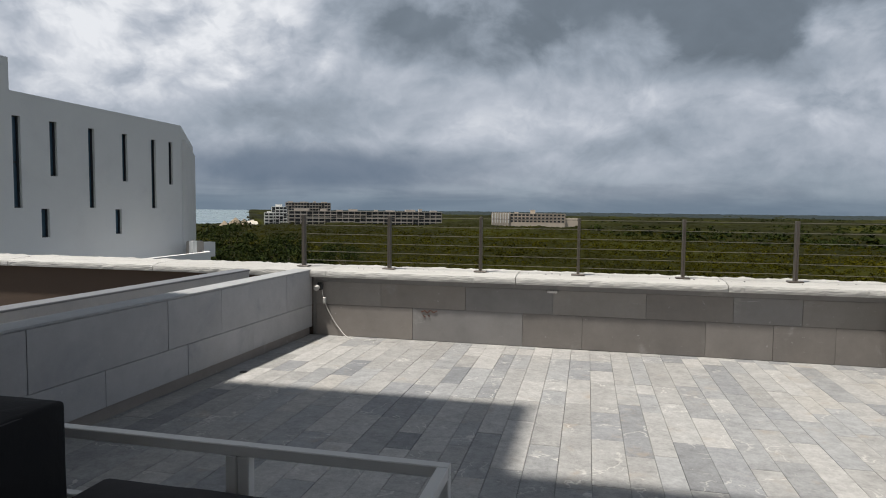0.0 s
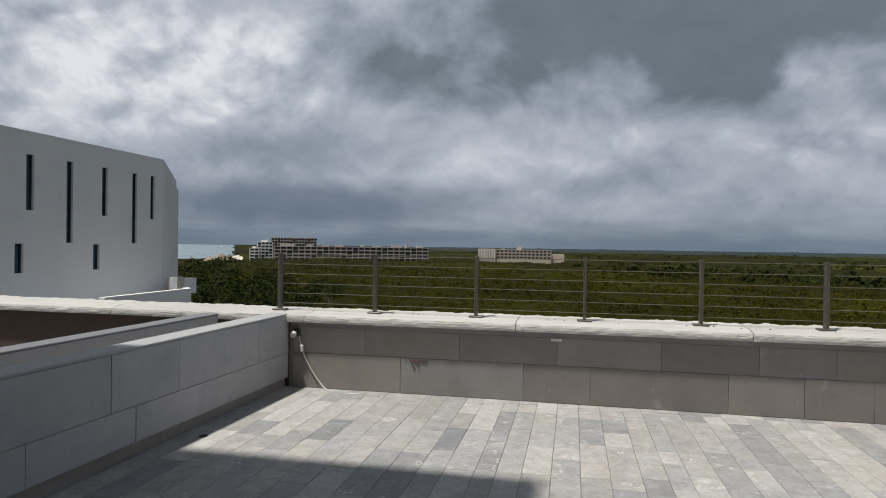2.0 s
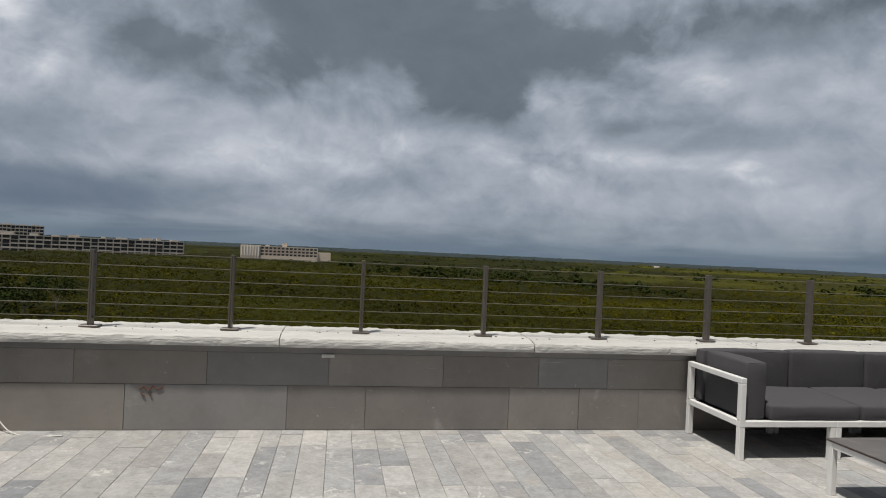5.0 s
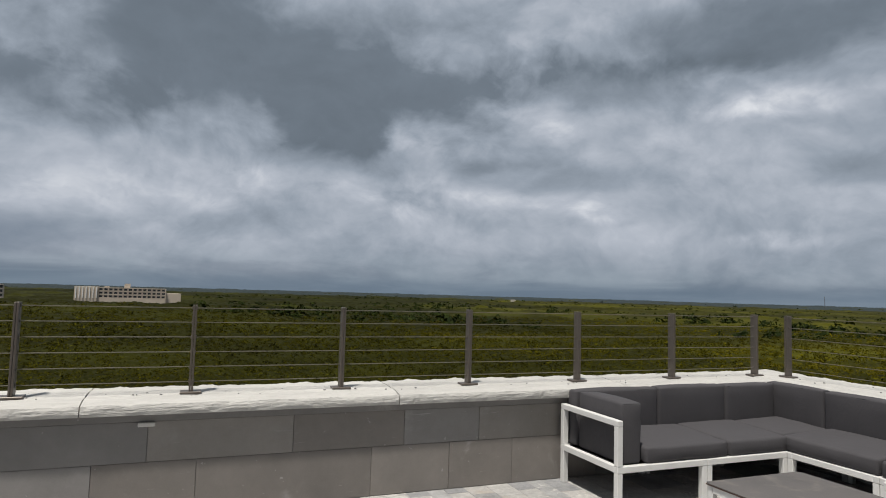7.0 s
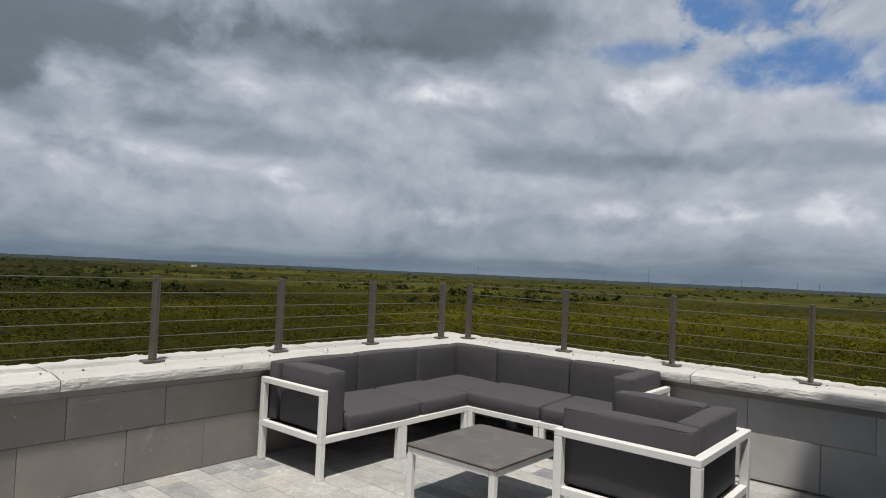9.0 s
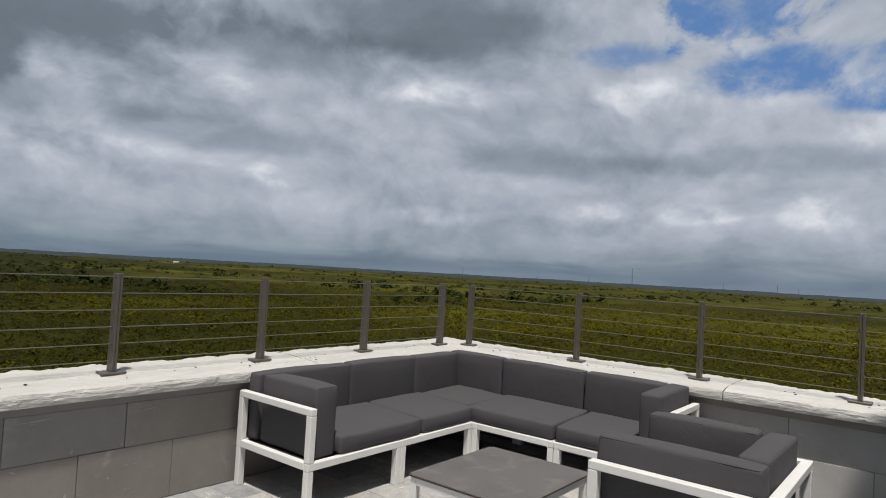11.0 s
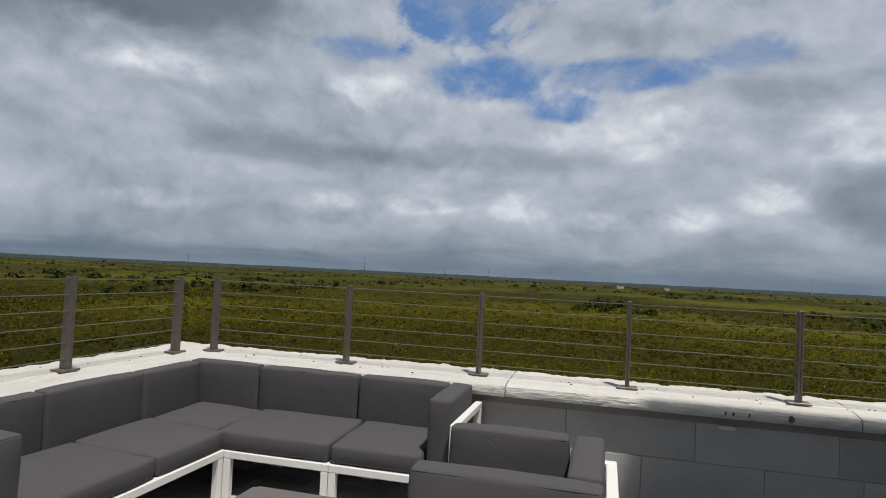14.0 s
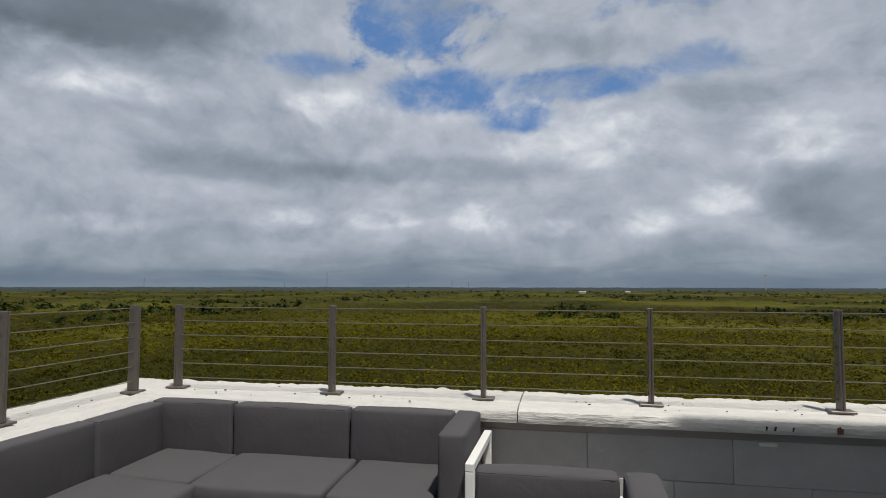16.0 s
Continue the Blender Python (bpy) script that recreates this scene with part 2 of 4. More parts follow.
TILE_LOOK = dict(rough=0.60, spread=0.21, scale=8.0, grain=110.0, bump=0.5, each=0.22, mottle=0.24, nicks=(0.58, 0.56, 0.52), stain=(0.37, 0.315, 0.26), stain_scale=3.2, stain_at=(0.58, 0.80), veins=(0.66, 0.64, 0.60), vein_mix=0.7, kinds=((0.0, (1.0, 0.99, 0.97)), (0.22, (0.86, 0.87, 0.88)), (0.45, (1.12, 1.10, 1.07)), (0.66, (0.95, 0.935, 0.91)), (0.80, (0.74, 0.755, 0.78)), (0.91, (0.56, 0.58, 0.61)), (0.95, (1.18, 1.14, 1.08))))
STONE_TILE = surface("floor_limestone", (0.375, 0.370, 0.366), **TILE_LOOK)
STONE_TILE_JOINED = surface("floor_limestone_far", (0.375, 0.370, 0.366), island=True, **TILE_LOOK)
GROUT = surface("cement_bed", (0.30, 0.29, 0.275), 0.9, 0, 0.1, 3.0, 60.0, 0.3)
WALL_SLAB = surface("wall_slab_stone", (0.250, 0.234, 0.222), 0.6, 0, 0.11, 3.0, 150.0, 0.25, each=0.16, stain=(0.34, 0.33, 0.315), stain_scale=2.0, stain_at=(0.58, 0.78), mottle=0.06, nicks=(0.42, 0.41, 0.40), kinds=((0.0, (1.0, 0.97, 0.94)), (0.25, (0.84, 0.82, 0.80)), (0.5, (1.1, 1.09, 1.07)), (0.72, (0.92, 0.94, 0.97)), (0.88, (0.78, 0.76, 0.74))))
EAST_SLAB = surface("pale_grey_wall_stone", (0.37, 0.362, 0.355), 0.6, 0, 0.11, 3.0, 150.0, 0.25, each=0.22, stain=(0.32, 0.31, 0.30), stain_scale=1.8, stain_at=(0.56, 0.78), mottle=0.06, nicks=(0.5, 0.49, 0.48))
BLUE_SLAB = surface("grey_slab_stone", (0.385, 0.385, 0.392), 0.55, 0, 0.11, 2.4, 150.0, 0.2, each=0.10, stain=(0.27, 0.28, 0.30), stain_scale=1.2, stain_at=(0.5, 0.75), mottle=0.06, nicks=(0.46, 0.46, 0.46))
COPING = surface("white_painted_coping", (0.50, 0.487, 0.462), 0.85, 0, 0.11, 7.0, 60.0, 1.0, stain=(0.50, 0.45, 0.37), stain_scale=3.0, stain_at=(0.66, 0.84), each=0.10, mottle=0.10, height=0.012, stretch=(0.22, 1.0, 1.0))
TOPPING = surface("pale_wall_top", (0.36, 0.365, 0.37), 0.7, 0, 0.08, 5.0, 80.0, 0.3, stain=(0.40, 0.40, 0.39))
DARK_TOP = surface("dark_grey_wall_top", (0.17, 0.175, 0.19), 0.6, 0, 0.1, 5.0, 80.0, 0.2)
POST_METAL = surface("bronze_grey_metal", (0.135, 0.115, 0.099), 0.42, 0.35, 0.10, 8.0, 200.0, 0.1)
ROD_METAL = surface("dull_steel_rod", (0.17, 0.155, 0.13), 0.4, 0.4, 0.08, 8.0, 200.0, 0.0)
WHITE_FRAME = surface("white_powder_coat", (0.72, 0.715, 0.70), 0.42, 0, 0.04, 6.0, 220.0, 0.06, stain=(0.60, 0.585, 0.55), stain_scale=7.0, stain_at=(0.62, 0.85))
CUSHION = woven("grey_outdoor_cloth", (0.068, 0.065, 0.070))
SEAM = surface("dark_seam_thread", (0.046, 0.046, 0.050), 0.85, 0, 0.1, 9.0, 200.0, 0.1)
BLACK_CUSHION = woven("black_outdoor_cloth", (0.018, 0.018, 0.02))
TABLE_TOP = surface("dark_ceramic_top", (0.115, 0.105, 0.10), 0.5, 0, 0.16, 4.0, 60.0, 0.1, stain=(0.16, 0.145, 0.13), stain_scale=5.0, stain_at=(0.5, 0.7))
TABLE_EDGE = surface("brown_table_edge", (0.11, 0.055, 0.04), 0.5, 0, 0.1, 8.0, 90.0, 0.1)
RENDER_WHITE = surface("off_white_render", (0.80, 0.79, 0.765), 0.85, 0, 0.035, 0.25, 14.0, 0.2, stain=(0.70, 0.69, 0.675), stain_scale=0.16, stain_at=(0.5, 0.8))
FACADE_GREY = surface("weathered_facade", (0.43, 0.385, 0.34), 0.85, 0, 0.08, 0.12, 3.0, 0.1)
FACADE_TAN = surface("tan_facade", (0.52, 0.44, 0.36), 0.85, 0, 0.08, 0.12, 3.0, 0.1)
BROWN_WALL = surface("brown_render", (0.085, 0.058, 0.042), 0.85, 0, 0.08, 1.2, 40.0, 0.2)
BUILDING_WALL = surface("pale_building_wall", (0.55, 0.54, 0.52), 0.8, 0, 0.05, 1.0, 40.0, 0.2)
WINDOW_GLASS = glassy("dark_window_glass", (0.05, 0.085, 0.12))
DARK_OPENING = surface("dark_recess", (0.03, 0.032, 0.036), 0.7, 0, 0.2, 1.0, 9.0, 0.0)
PALE_PLASTIC = surface("white_cable_plastic", (0.62, 0.61, 0.58), 0.5, 0, 0.05, 9.0, 120.0, 0.05)
BLACK_PLASTIC = surface("black_cable_plastic", (0.02, 0.02, 0.02), 0.5, 0, 0.1, 9.0, 120.0, 0.05)
THATCH = surface("palm_thatch", (0.30, 0.24, 0.17), 0.95, 0, 0.2, 0.8, 8.0, 0.6)
RUST_STAIN = surface("rust_mark", (0.16, 0.075, 0.05), 0.8, 0, 0.2, 30.0, 120.0, 0.1)


# ---- mesh helpers ----
def link_mesh(name, bm, material, parent=None, label="", smooth=False):
    me = bpy.data.meshes.new(name)
    bm.to_mesh(me)
    bm.free()
    me.materials.append(material)
    if smooth:
        me.polygons.foreach_set("use_smooth", [True] * len(me.polygons))
    ob = new(name, me)
    ob.parent = parent
    return tagged(ob, label)


def part(name, bm, material, parent, label="", smooth=False):
    return link_mesh(name, bm, material, parent, label, smooth)


def thing(name, m, label, category, group="", kind=""):
    """An empty at the base of a thing, to hold its parts."""
    ob = new(name)
    ob.matrix_world = m
    ob.empty_display_size = 0.1
    return tagged(ob, label, category, group, kind)


def box(x0, y0, z0, x1, y1, z1, bevel=0.0, into=None, segments=1):
    bm = into or bmesh.new()
    made = bmesh.ops.create_cube(bm, size=1.0, matrix=Matrix.LocRotScale(((x0 + x1) / 2, (y0 + y1) / 2, (z0 + z1) / 2), None, (x1 - x0, y1 - y0, z1 - z0)))
    if bevel:
        edges = {e for v in made["verts"] for e in v.link_edges}
        bmesh.ops.bevel(bm, geom=list(edges), offset=bevel, segments=segments, profile=0.5, affect="EDGES")
    return bm


def tube(a, b, radius, sides=8, into=None):
    bm = into or bmesh.new()
    a, b = Vector(a), Vector(b)
    turn = (b - a).to_track_quat("Z", "Y").to_matrix().to_4x4()
    bmesh.ops.create_cone(bm, cap_ends=True, segments=sides, radius1=radius, radius2=radius, depth=(b - a).length, matrix=Matrix.Translation((a + b) / 2) @ turn)
    return bm


def pillow(x0, y0, z0, x1, y1, z1, puff=0.010, seed=0, radius=0.020):
    """A box cushion with soft edges, a slight crown and uneven sides."""
    bm = bmesh.new()
    size = Vector((x1 - x0, y1 - y0, z1 - z0))
    bmesh.ops.create_cube(bm, size=1.0, matrix=Matrix.Diagonal((*size, 1)))
    r = min(radius, min(size) * 0.42)
    bmesh.ops.bevel(bm, geom=list(bm.edges), offset=r, segments=3, profile=0.5, affect="EDGES")
    for axis in range(3):
        n = max(2, int(size[axis] / 0.09))
        for i in range(1, n):
            where = -size[axis] / 2 + r + (size[axis] - 2 * r) * i / n
            normal = Vector([1 if k == axis else 0 for k in range(3)])
            bmesh.ops.bisect_plane(bm, geom=list(bm.verts) + list(bm.edges) + list(bm.faces), plane_co=normal * where, plane_no=normal, dist=1e-5)
    centre = Vector(((x0 + x1) / 2, (y0 + y1) / 2, (z0 + z1) / 2))
    for v in bm.verts:
        u = [2 * v.co[k] / size[k] for k in range(3)]
        bulge = [1 - abs(c) ** 2.4 for c in u]
        push = Vector((u[0] * bulge[1] * bulge[2], u[1] * bulge[0] * bulge[2], u[2] * bulge[0] * bulge[1])) * puff
        crease = noise.noise_vector(v.co * 6.0 + Vector((seed * 3.7, seed, 0))) * 0.006
        v.co += push + crease + centre
    return bm


def piping(x0, y0, z, x1, y1, along="x"):
    """A welt round the top edge of a cushion."""
    bm = bmesh.new()
    c = 0.014
    pts = [(x0 + c, y0), (x1 - c, y0), (x1, y0 + c), (x1, y1 - c), (x1 - c, y1), (x0 + c, y1), (x0, y1 - c), (x0, y0 + c)]
    for i in range(8):
        (ax, ay), (bx, by) = pts[i], pts[(i + 1) % 8]
        tube((ax, ay, z), (bx, by, z), 0.0045, 5, bm)
    return bm


# ---- distance: wetland, sea, far buildings ----
GROUND_Z = -21.0


def foliage(name, base, tip, scale, dry=None, big_scale=0.02):
    m = bpy.data.materials.new(name)
    g = Graph(nodes_of(m))
    bsdf = g.node("ShaderNodeBsdfPrincipled")
    g.put(bsdf.outputs[0], g.node("ShaderNodeOutputMaterial").inputs[0])
    at = g.node("ShaderNodeNewGeometry").outputs["Position"]
    island = g.node("ShaderNodeNewGeometry").outputs["Random Per Island"]
    leafy = g.noise(at, scale, 5, 0.7)
    broad = g.noise(g.vec("MULTIPLY", at, (1.0, 1.0, 0.2)), big_scale, 6, 0.62, 0.3)
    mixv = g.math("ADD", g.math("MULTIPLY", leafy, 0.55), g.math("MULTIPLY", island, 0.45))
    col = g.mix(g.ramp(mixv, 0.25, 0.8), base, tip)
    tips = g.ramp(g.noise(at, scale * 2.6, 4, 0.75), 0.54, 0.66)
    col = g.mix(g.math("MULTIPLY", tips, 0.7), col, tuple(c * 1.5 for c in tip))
    # shade between leaves, put into the colour as noise patches
    gap_shade = g.ramp(g.noise(at, scale * 0.8, 5, 0.7), 0.50, 0.36)
    col = g.mix(g.math("MULTIPLY", gap_shade, 0.75), col, tuple(c * 0.5 for c in base))
    if dry:
        col = g.mix(g.math("MULTIPLY", g.ramp(broad, 0.46, 0.64), 0.75), col, dry)
    # broad dark patches stand for cloud shade, mixed into the leaf colour
    thick = g.ramp(g.noise(g.vec("MULTIPLY", at, (1.0, 1.0, 0.2)), big_scale * 0.62, 5, 0.6), 0.50, 0.62)
    col = g.mix(g.math("MULTIPLY", thick, 0.6), col, tuple(c * 0.9 for c in base))
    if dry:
        # taller, darker mangrove towards the coast, with cloud shadow put into its colour
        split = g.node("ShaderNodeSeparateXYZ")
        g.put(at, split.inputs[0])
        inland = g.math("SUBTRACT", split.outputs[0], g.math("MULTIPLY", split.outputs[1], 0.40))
        coast_shade = g.ramp(g.math("ADD", inland, g.math("MULTIPLY", g.math("SUBTRACT", broad, 0.5), 500.0)), 260.0, -40.0)
        col = g.mix(coast_shade, col, g.mix(1.0, col, (0.50, 0.53, 0.50), "MULTIPLY"))
    g.put(col, bsdf.inputs["Base Color"])
    bsdf.inputs["Roughness"].default_value = 0.75
    bsdf.inputs["Specular IOR Level"].default_value = 0.06
    return m


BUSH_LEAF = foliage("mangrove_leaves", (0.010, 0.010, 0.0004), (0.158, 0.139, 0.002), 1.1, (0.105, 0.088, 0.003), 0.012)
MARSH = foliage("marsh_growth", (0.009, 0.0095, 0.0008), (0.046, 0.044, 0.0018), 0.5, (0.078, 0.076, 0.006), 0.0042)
TREE_LEAF = foliage("tree_leaves", (0.008, 0.014, 0.003), (0.034, 0.045, 0.008), 1.4)
# distance haze is put into this blue-grey leaf colour
HAZED_WOODS = foliage("far_woods", (0.022, 0.031, 0.032), (0.040, 0.050, 0.050), 0.1)
BARK = surface("grey_bark", (0.16, 0.13, 0.10), 0.9, 0, 0.2, 3.0, 20.0, 0.5)
SEA = surface("grey_green_sea", (0.16, 0.225, 0.25), 0.28, 0, 0.08, 0.01, 0.2, 0.1, height=0.3)
SAND = surface("beach_sand", (0.55, 0.50, 0.42), 0.95, 0, 0.06, 0.05, 1.0, 0.1)


def joined_mesh(name, verts, faces, material, smooth=False):
    me = bpy.data.meshes.new(name)
    me.vertices.add(len(verts))
    me.vertices.foreach_set("co", np.asarray(verts, np.float32).ravel())
    n = faces.shape[1]
    me.loops.add(faces.size)
    me.loops.foreach_set("vertex_index", faces.astype(np.int32).ravel())
    me.polygons.add(len(faces))
    me.polygons.foreach_set("loop_start", np.arange(0, faces.size, n, dtype=np.int32))
    me.polygons.foreach_set("loop_total", np.full(len(faces), n, np.int32))
    me.update(calc_edges=True)
    me.validate()
    me.materials.append(material)
    me.polygons.foreach_set("use_smooth", [smooth] * len(me.polygons))
    return new(name, me)


def value_noise(x, y, seed):
    """Smooth lattice noise in 0..1 for arrays."""
    xi, yi = np.floor(x).astype(np.int64), np.floor(y).astype(np.int64)
    fx, fy = x - xi, y - yi
    fx, fy = fx * fx * (3 - 2 * fx), fy * fy * (3 - 2 * fy)

    def h(i, j):
        n = (i * 374761393 + j * 668265263 + seed * 974711) & 0x7FFFFFFF
        n = ((n ^ (n >> 13)) * 1274126177) & 0x7FFFFFFF
        return (n ^ (n >> 16)) % 65536 / 65535.0

    return (h(xi, yi) * (1 - fx) + h(xi + 1, yi) * fx) * (1 - fy) + (h(xi, yi + 1) * (1 - fx) + h(xi + 1, yi + 1) * fx) * fy


def canopy_height(x, y):
    """Top of the growth above the ground: low thicket near, patchy marsh farther out."""
    d = np.hypot(x, y)
    low = value_noise(x / 60, y / 60, 1) * 1.6 + value_noise(x / 14, y / 14, 2) * 1.3
    clump = np.clip(value_noise(x / 42, y / 26, 3) - 0.66, 0, 1) * 9.0 * np.clip((d - 260) / 300, 0, 1)
    bearing = np.degrees(np.arctan2(x - 3, y + 5))
    tall = 3.8 * np.clip((d - 170) / 180, 0, 1) * np.clip((640 - d) / 60, 0, 1) * np.clip((16 - bearing) / 16, 0, 1)
    return 1.2 + low + clump + tall * (0.8 + 0.4 * value_noise(x / 9, y / 9, 4))


def build_ground():
    bm = bmesh.new()
    bmesh.ops.create_circle(bm, cap_ends=True, segments=96, radius=4800, matrix=Matrix.Translation((0, 0, GROUND_Z)))
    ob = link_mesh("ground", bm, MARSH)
    tagged(ob, "flat green wetland reaching the horizon", "ground", kind="structure")
    # the thicket's rolling top, finer near and coarser far
    az = np.radians(np.linspace(-62, 150, 1060))
    rad = 60 * (4700 / 60) ** np.linspace(0, 1, 620)
    a, r = np.meshgrid(az, rad)
    x, y = 3 + r * np.sin(a), -5 + r * np.cos(a)
    rough = np.random.RandomState(5).rand(*x.shape) - 0.5
    z = GROUND_Z + canopy_height(x, y) + rough * np.clip(0.9 + r / 900, 0, 2.2)
    sea = (np.degrees(a) < -28.6 - 2.0 * value_noise(r / 160, r * 0, 9)) & (r > 620)
    z = np.where(sea, GROUND_Z - 6, z)
    n, m = x.shape
    verts = np.stack([x, y, z], -1).reshape(-1, 3)
    i = np.arange(n * m).reshape(n, m)
    faces = np.stack([i[:-1, :-1], i[1:, :-1], i[1:, 1:], i[:-1, 1:]], -1).reshape(-1, 4)
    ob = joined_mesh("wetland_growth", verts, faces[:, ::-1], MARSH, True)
    tagged(ob, "dense low green wetland growth with clumps and painted cloud shade", "vegetation", kind="stuff")


def build_far_woods():
    """A low wooded rise along the skyline."""
    az = np.radians(np.linspace(-27.5, 150, 1400))
    verts, faces = [], []
    rng = np.random.RandomState(3)
    rows = []
    for r in (2050, 2150, 2600, 3300, 4000, 4700):
        x, y = 3 + r * np.sin(az), -5 + r * np.cos(az)
        top = GROUND_Z + (0 if r == 2050 else 2.0 + 4.5 * value_noise(np.degrees(az) * 0.7, az * 0 + r / 300, 7) + 2.5 * value_noise(np.degrees(az) * 5, az * 0 + r / 50, 8) + rng.rand(len(az)) * 2.0 * (rng.rand(len(az)) > 0.6))
        rows.append(np.stack([x, y, np.broadcast_to(top, x.shape)], -1))
    n, m = len(rows), len(az)
    i = np.arange(n * m).reshape(n, m)
    faces = np.stack([i[:-1, :-1], i[1:, :-1], i[1:, 1:], i[:-1, 1:]], -1).reshape(-1, 4)
    ob = joined_mesh("far_woods", np.concatenate(rows), faces[:, ::-1], HAZED_WOODS, True)
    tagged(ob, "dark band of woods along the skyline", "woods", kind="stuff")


def leaf_clumps(name, centres, sizes, leaves, leaf, material, seed, flat=0.6, tufts=None):
    """Many small leaf cards round each centre, joined into one mesh; tilted mostly upwards."""
    rng = np.random.RandomState(seed)
    k = len(centres)
    c = np.repeat(centres, leaves, 0)
    s = np.repeat(sizes, leaves)[:, None]
    d = rng.normal(size=(k * leaves, 3))
    d /= np.linalg.norm(d, axis=1, keepdims=True)
    d[:, 2] = np.abs(d[:, 2]) * flat
    p = c + d * s * rng.uniform(0.55, 1.08, (k * leaves, 1))
    nrm = d + rng.normal(size=d.shape) * 0.55 + np.array([0, 0, 0.45])
    nrm /= np.linalg.norm(nrm, axis=1, keepdims=True)
    u = np.cross(nrm, rng.normal(size=d.shape))
    u /= np.linalg.norm(u, axis=1, keepdims=True)
    w = np.cross(nrm, u)
    l = leaf * s * rng.uniform(0.6, 1.3, (k * leaves, 1))
    verts = np.stack([p - u * l, p - w * l * 0.55, p + u * l, p + w * l * 0.55], 1).reshape(-1, 3)
    faces = np.arange(k * leaves * 4).reshape(-1, 4)
    return joined_mesh(name, verts, faces, material)


def build_thicket():
    rng = np.random.RandomState(11)
    n = 40000
    r = 92 * (560 / 92) ** (rng.rand(n) ** 1.25)
    a = np.radians(rng.uniform(-40, 118, n))
    x, y = 3 + r * np.sin(a), -5 + r * np.cos(a)
    z = GROUND_Z + canopy_height(x, y) - 0.15
    size = rng.uniform(0.6, 1.3, n) * np.clip(r / 190, 0.8, 1.5) * (1 + 0.6 * (rng.rand(n) > 0.93))
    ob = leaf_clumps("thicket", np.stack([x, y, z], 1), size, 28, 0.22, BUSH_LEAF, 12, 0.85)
    tagged(ob, "dense olive green mangrove bushes below the terrace", "bushes", kind="stuff")
    # dark scattered bushes out on the marsh
    n = 4200
    r = 380 * (2600 / 380) ** rng.rand(n)
    a = np.radians(rng.uniform(0, 120, n))
    x, y = 3 + r * np.sin(a), -5 + r * np.cos(a)
    keep = value_noise(x / 150, y / 90, 21) > 0.52
    x, y = x[keep], y[keep]
    z = GROUND_Z + canopy_height(x, y)
    size = rng.uniform(1.4, 3.4, len(x)) * (1 + 0.9 * (rng.rand(len(x)) > 0.8))
    ob = leaf_clumps("marsh_bushes", np.stack([x, y, z], 1), size, 22, 0.36, TREE_LEAF, 13, 0.9)
    tagged(ob, "scattered dark bushes standing on the far marsh", "bushes", kind="stuff")


def build_tree(x, y, height, spread, seed):
    rng = np.random.RandomState(seed)
    t = thing("tree", pose(x, y, GROUND_Z), "dark green broadleaf tree above the thicket", "tree", "trees by the white building")
    bm = bmesh.new()
    bmesh.ops.create_cone(bm, cap_ends=True, segments=7, radius1=0.28, radius2=0.1, depth=height * 0.8, matrix=Matrix.Translation((0, 0, height * 0.4)))
    tips = []
    for i in range(7):
        ang = i * 2.4 + rng.rand()
        tip = Vector((math.cos(ang) * spread * rng.uniform(0.4, 0.9), math.sin(ang) * spread * rng.uniform(0.4, 0.9), height * rng.uniform(0.7, 1.0)))
        tube((0, 0, height * rng.uniform(0.35, 0.6)), tip, 0.06, 5, bm)
        tips.append(tip)
    part("trunk", bm, BARK, t)
    c = [np.array(p) + rng.normal(size=3) * spread * 0.28 for p in tips for _ in range(4)]
    crown = leaf_clumps("crown", np.array(c), rng.uniform(0.7, 1.3, len(c)) * spread * 0.4, 60, 0.16, TREE_LEAF, seed, 0.9)
    crown.parent = t


def build_palm(x, y, height, seed):
    rng = np.random.RandomState(seed)
    t = thing("palm_tree", pose(x, y, GROUND_Z), "palm tree with drooping green fronds", "palm tree", "palms by the white building")
    bm = bmesh.new()
    bmesh.ops.create_cone(bm, cap_ends=True, segments=7, radius1=0.2, radius2=0.13, depth=height, matrix=Matrix.Translation((0, 0, height / 2)))
    part("trunk", bm, BARK, t)
    verts, faces = [], []
    for i in range(16):
        ang, rise = rng.uniform(0, 6.3), rng.uniform(0.2, 1.1)
        for s in range(9):
            u = s / 8
            out = 2.6 * u
            z = height + rise * out - 0.42 * out * out
            for side in (-1, 1):
                base = np.array([math.cos(ang) * out, math.sin(ang) * out, z])
                across = np.array([-math.sin(ang), math.cos(ang), -0.5 * 1]) * side * 0.55 * (1 - u * 0.6)
                along = np.array([math.cos(ang), math.sin(ang), -0.3]) * 0.2
                k = len(verts)
                verts += [base, base + along, base + along * 1.6 + across, base + along * 1.2 + across]
                faces.append([k, k + 1, k + 2, k + 3])
    joined_mesh("fronds", np.array(verts), np.array(faces), TREE_LEAF).parent = t


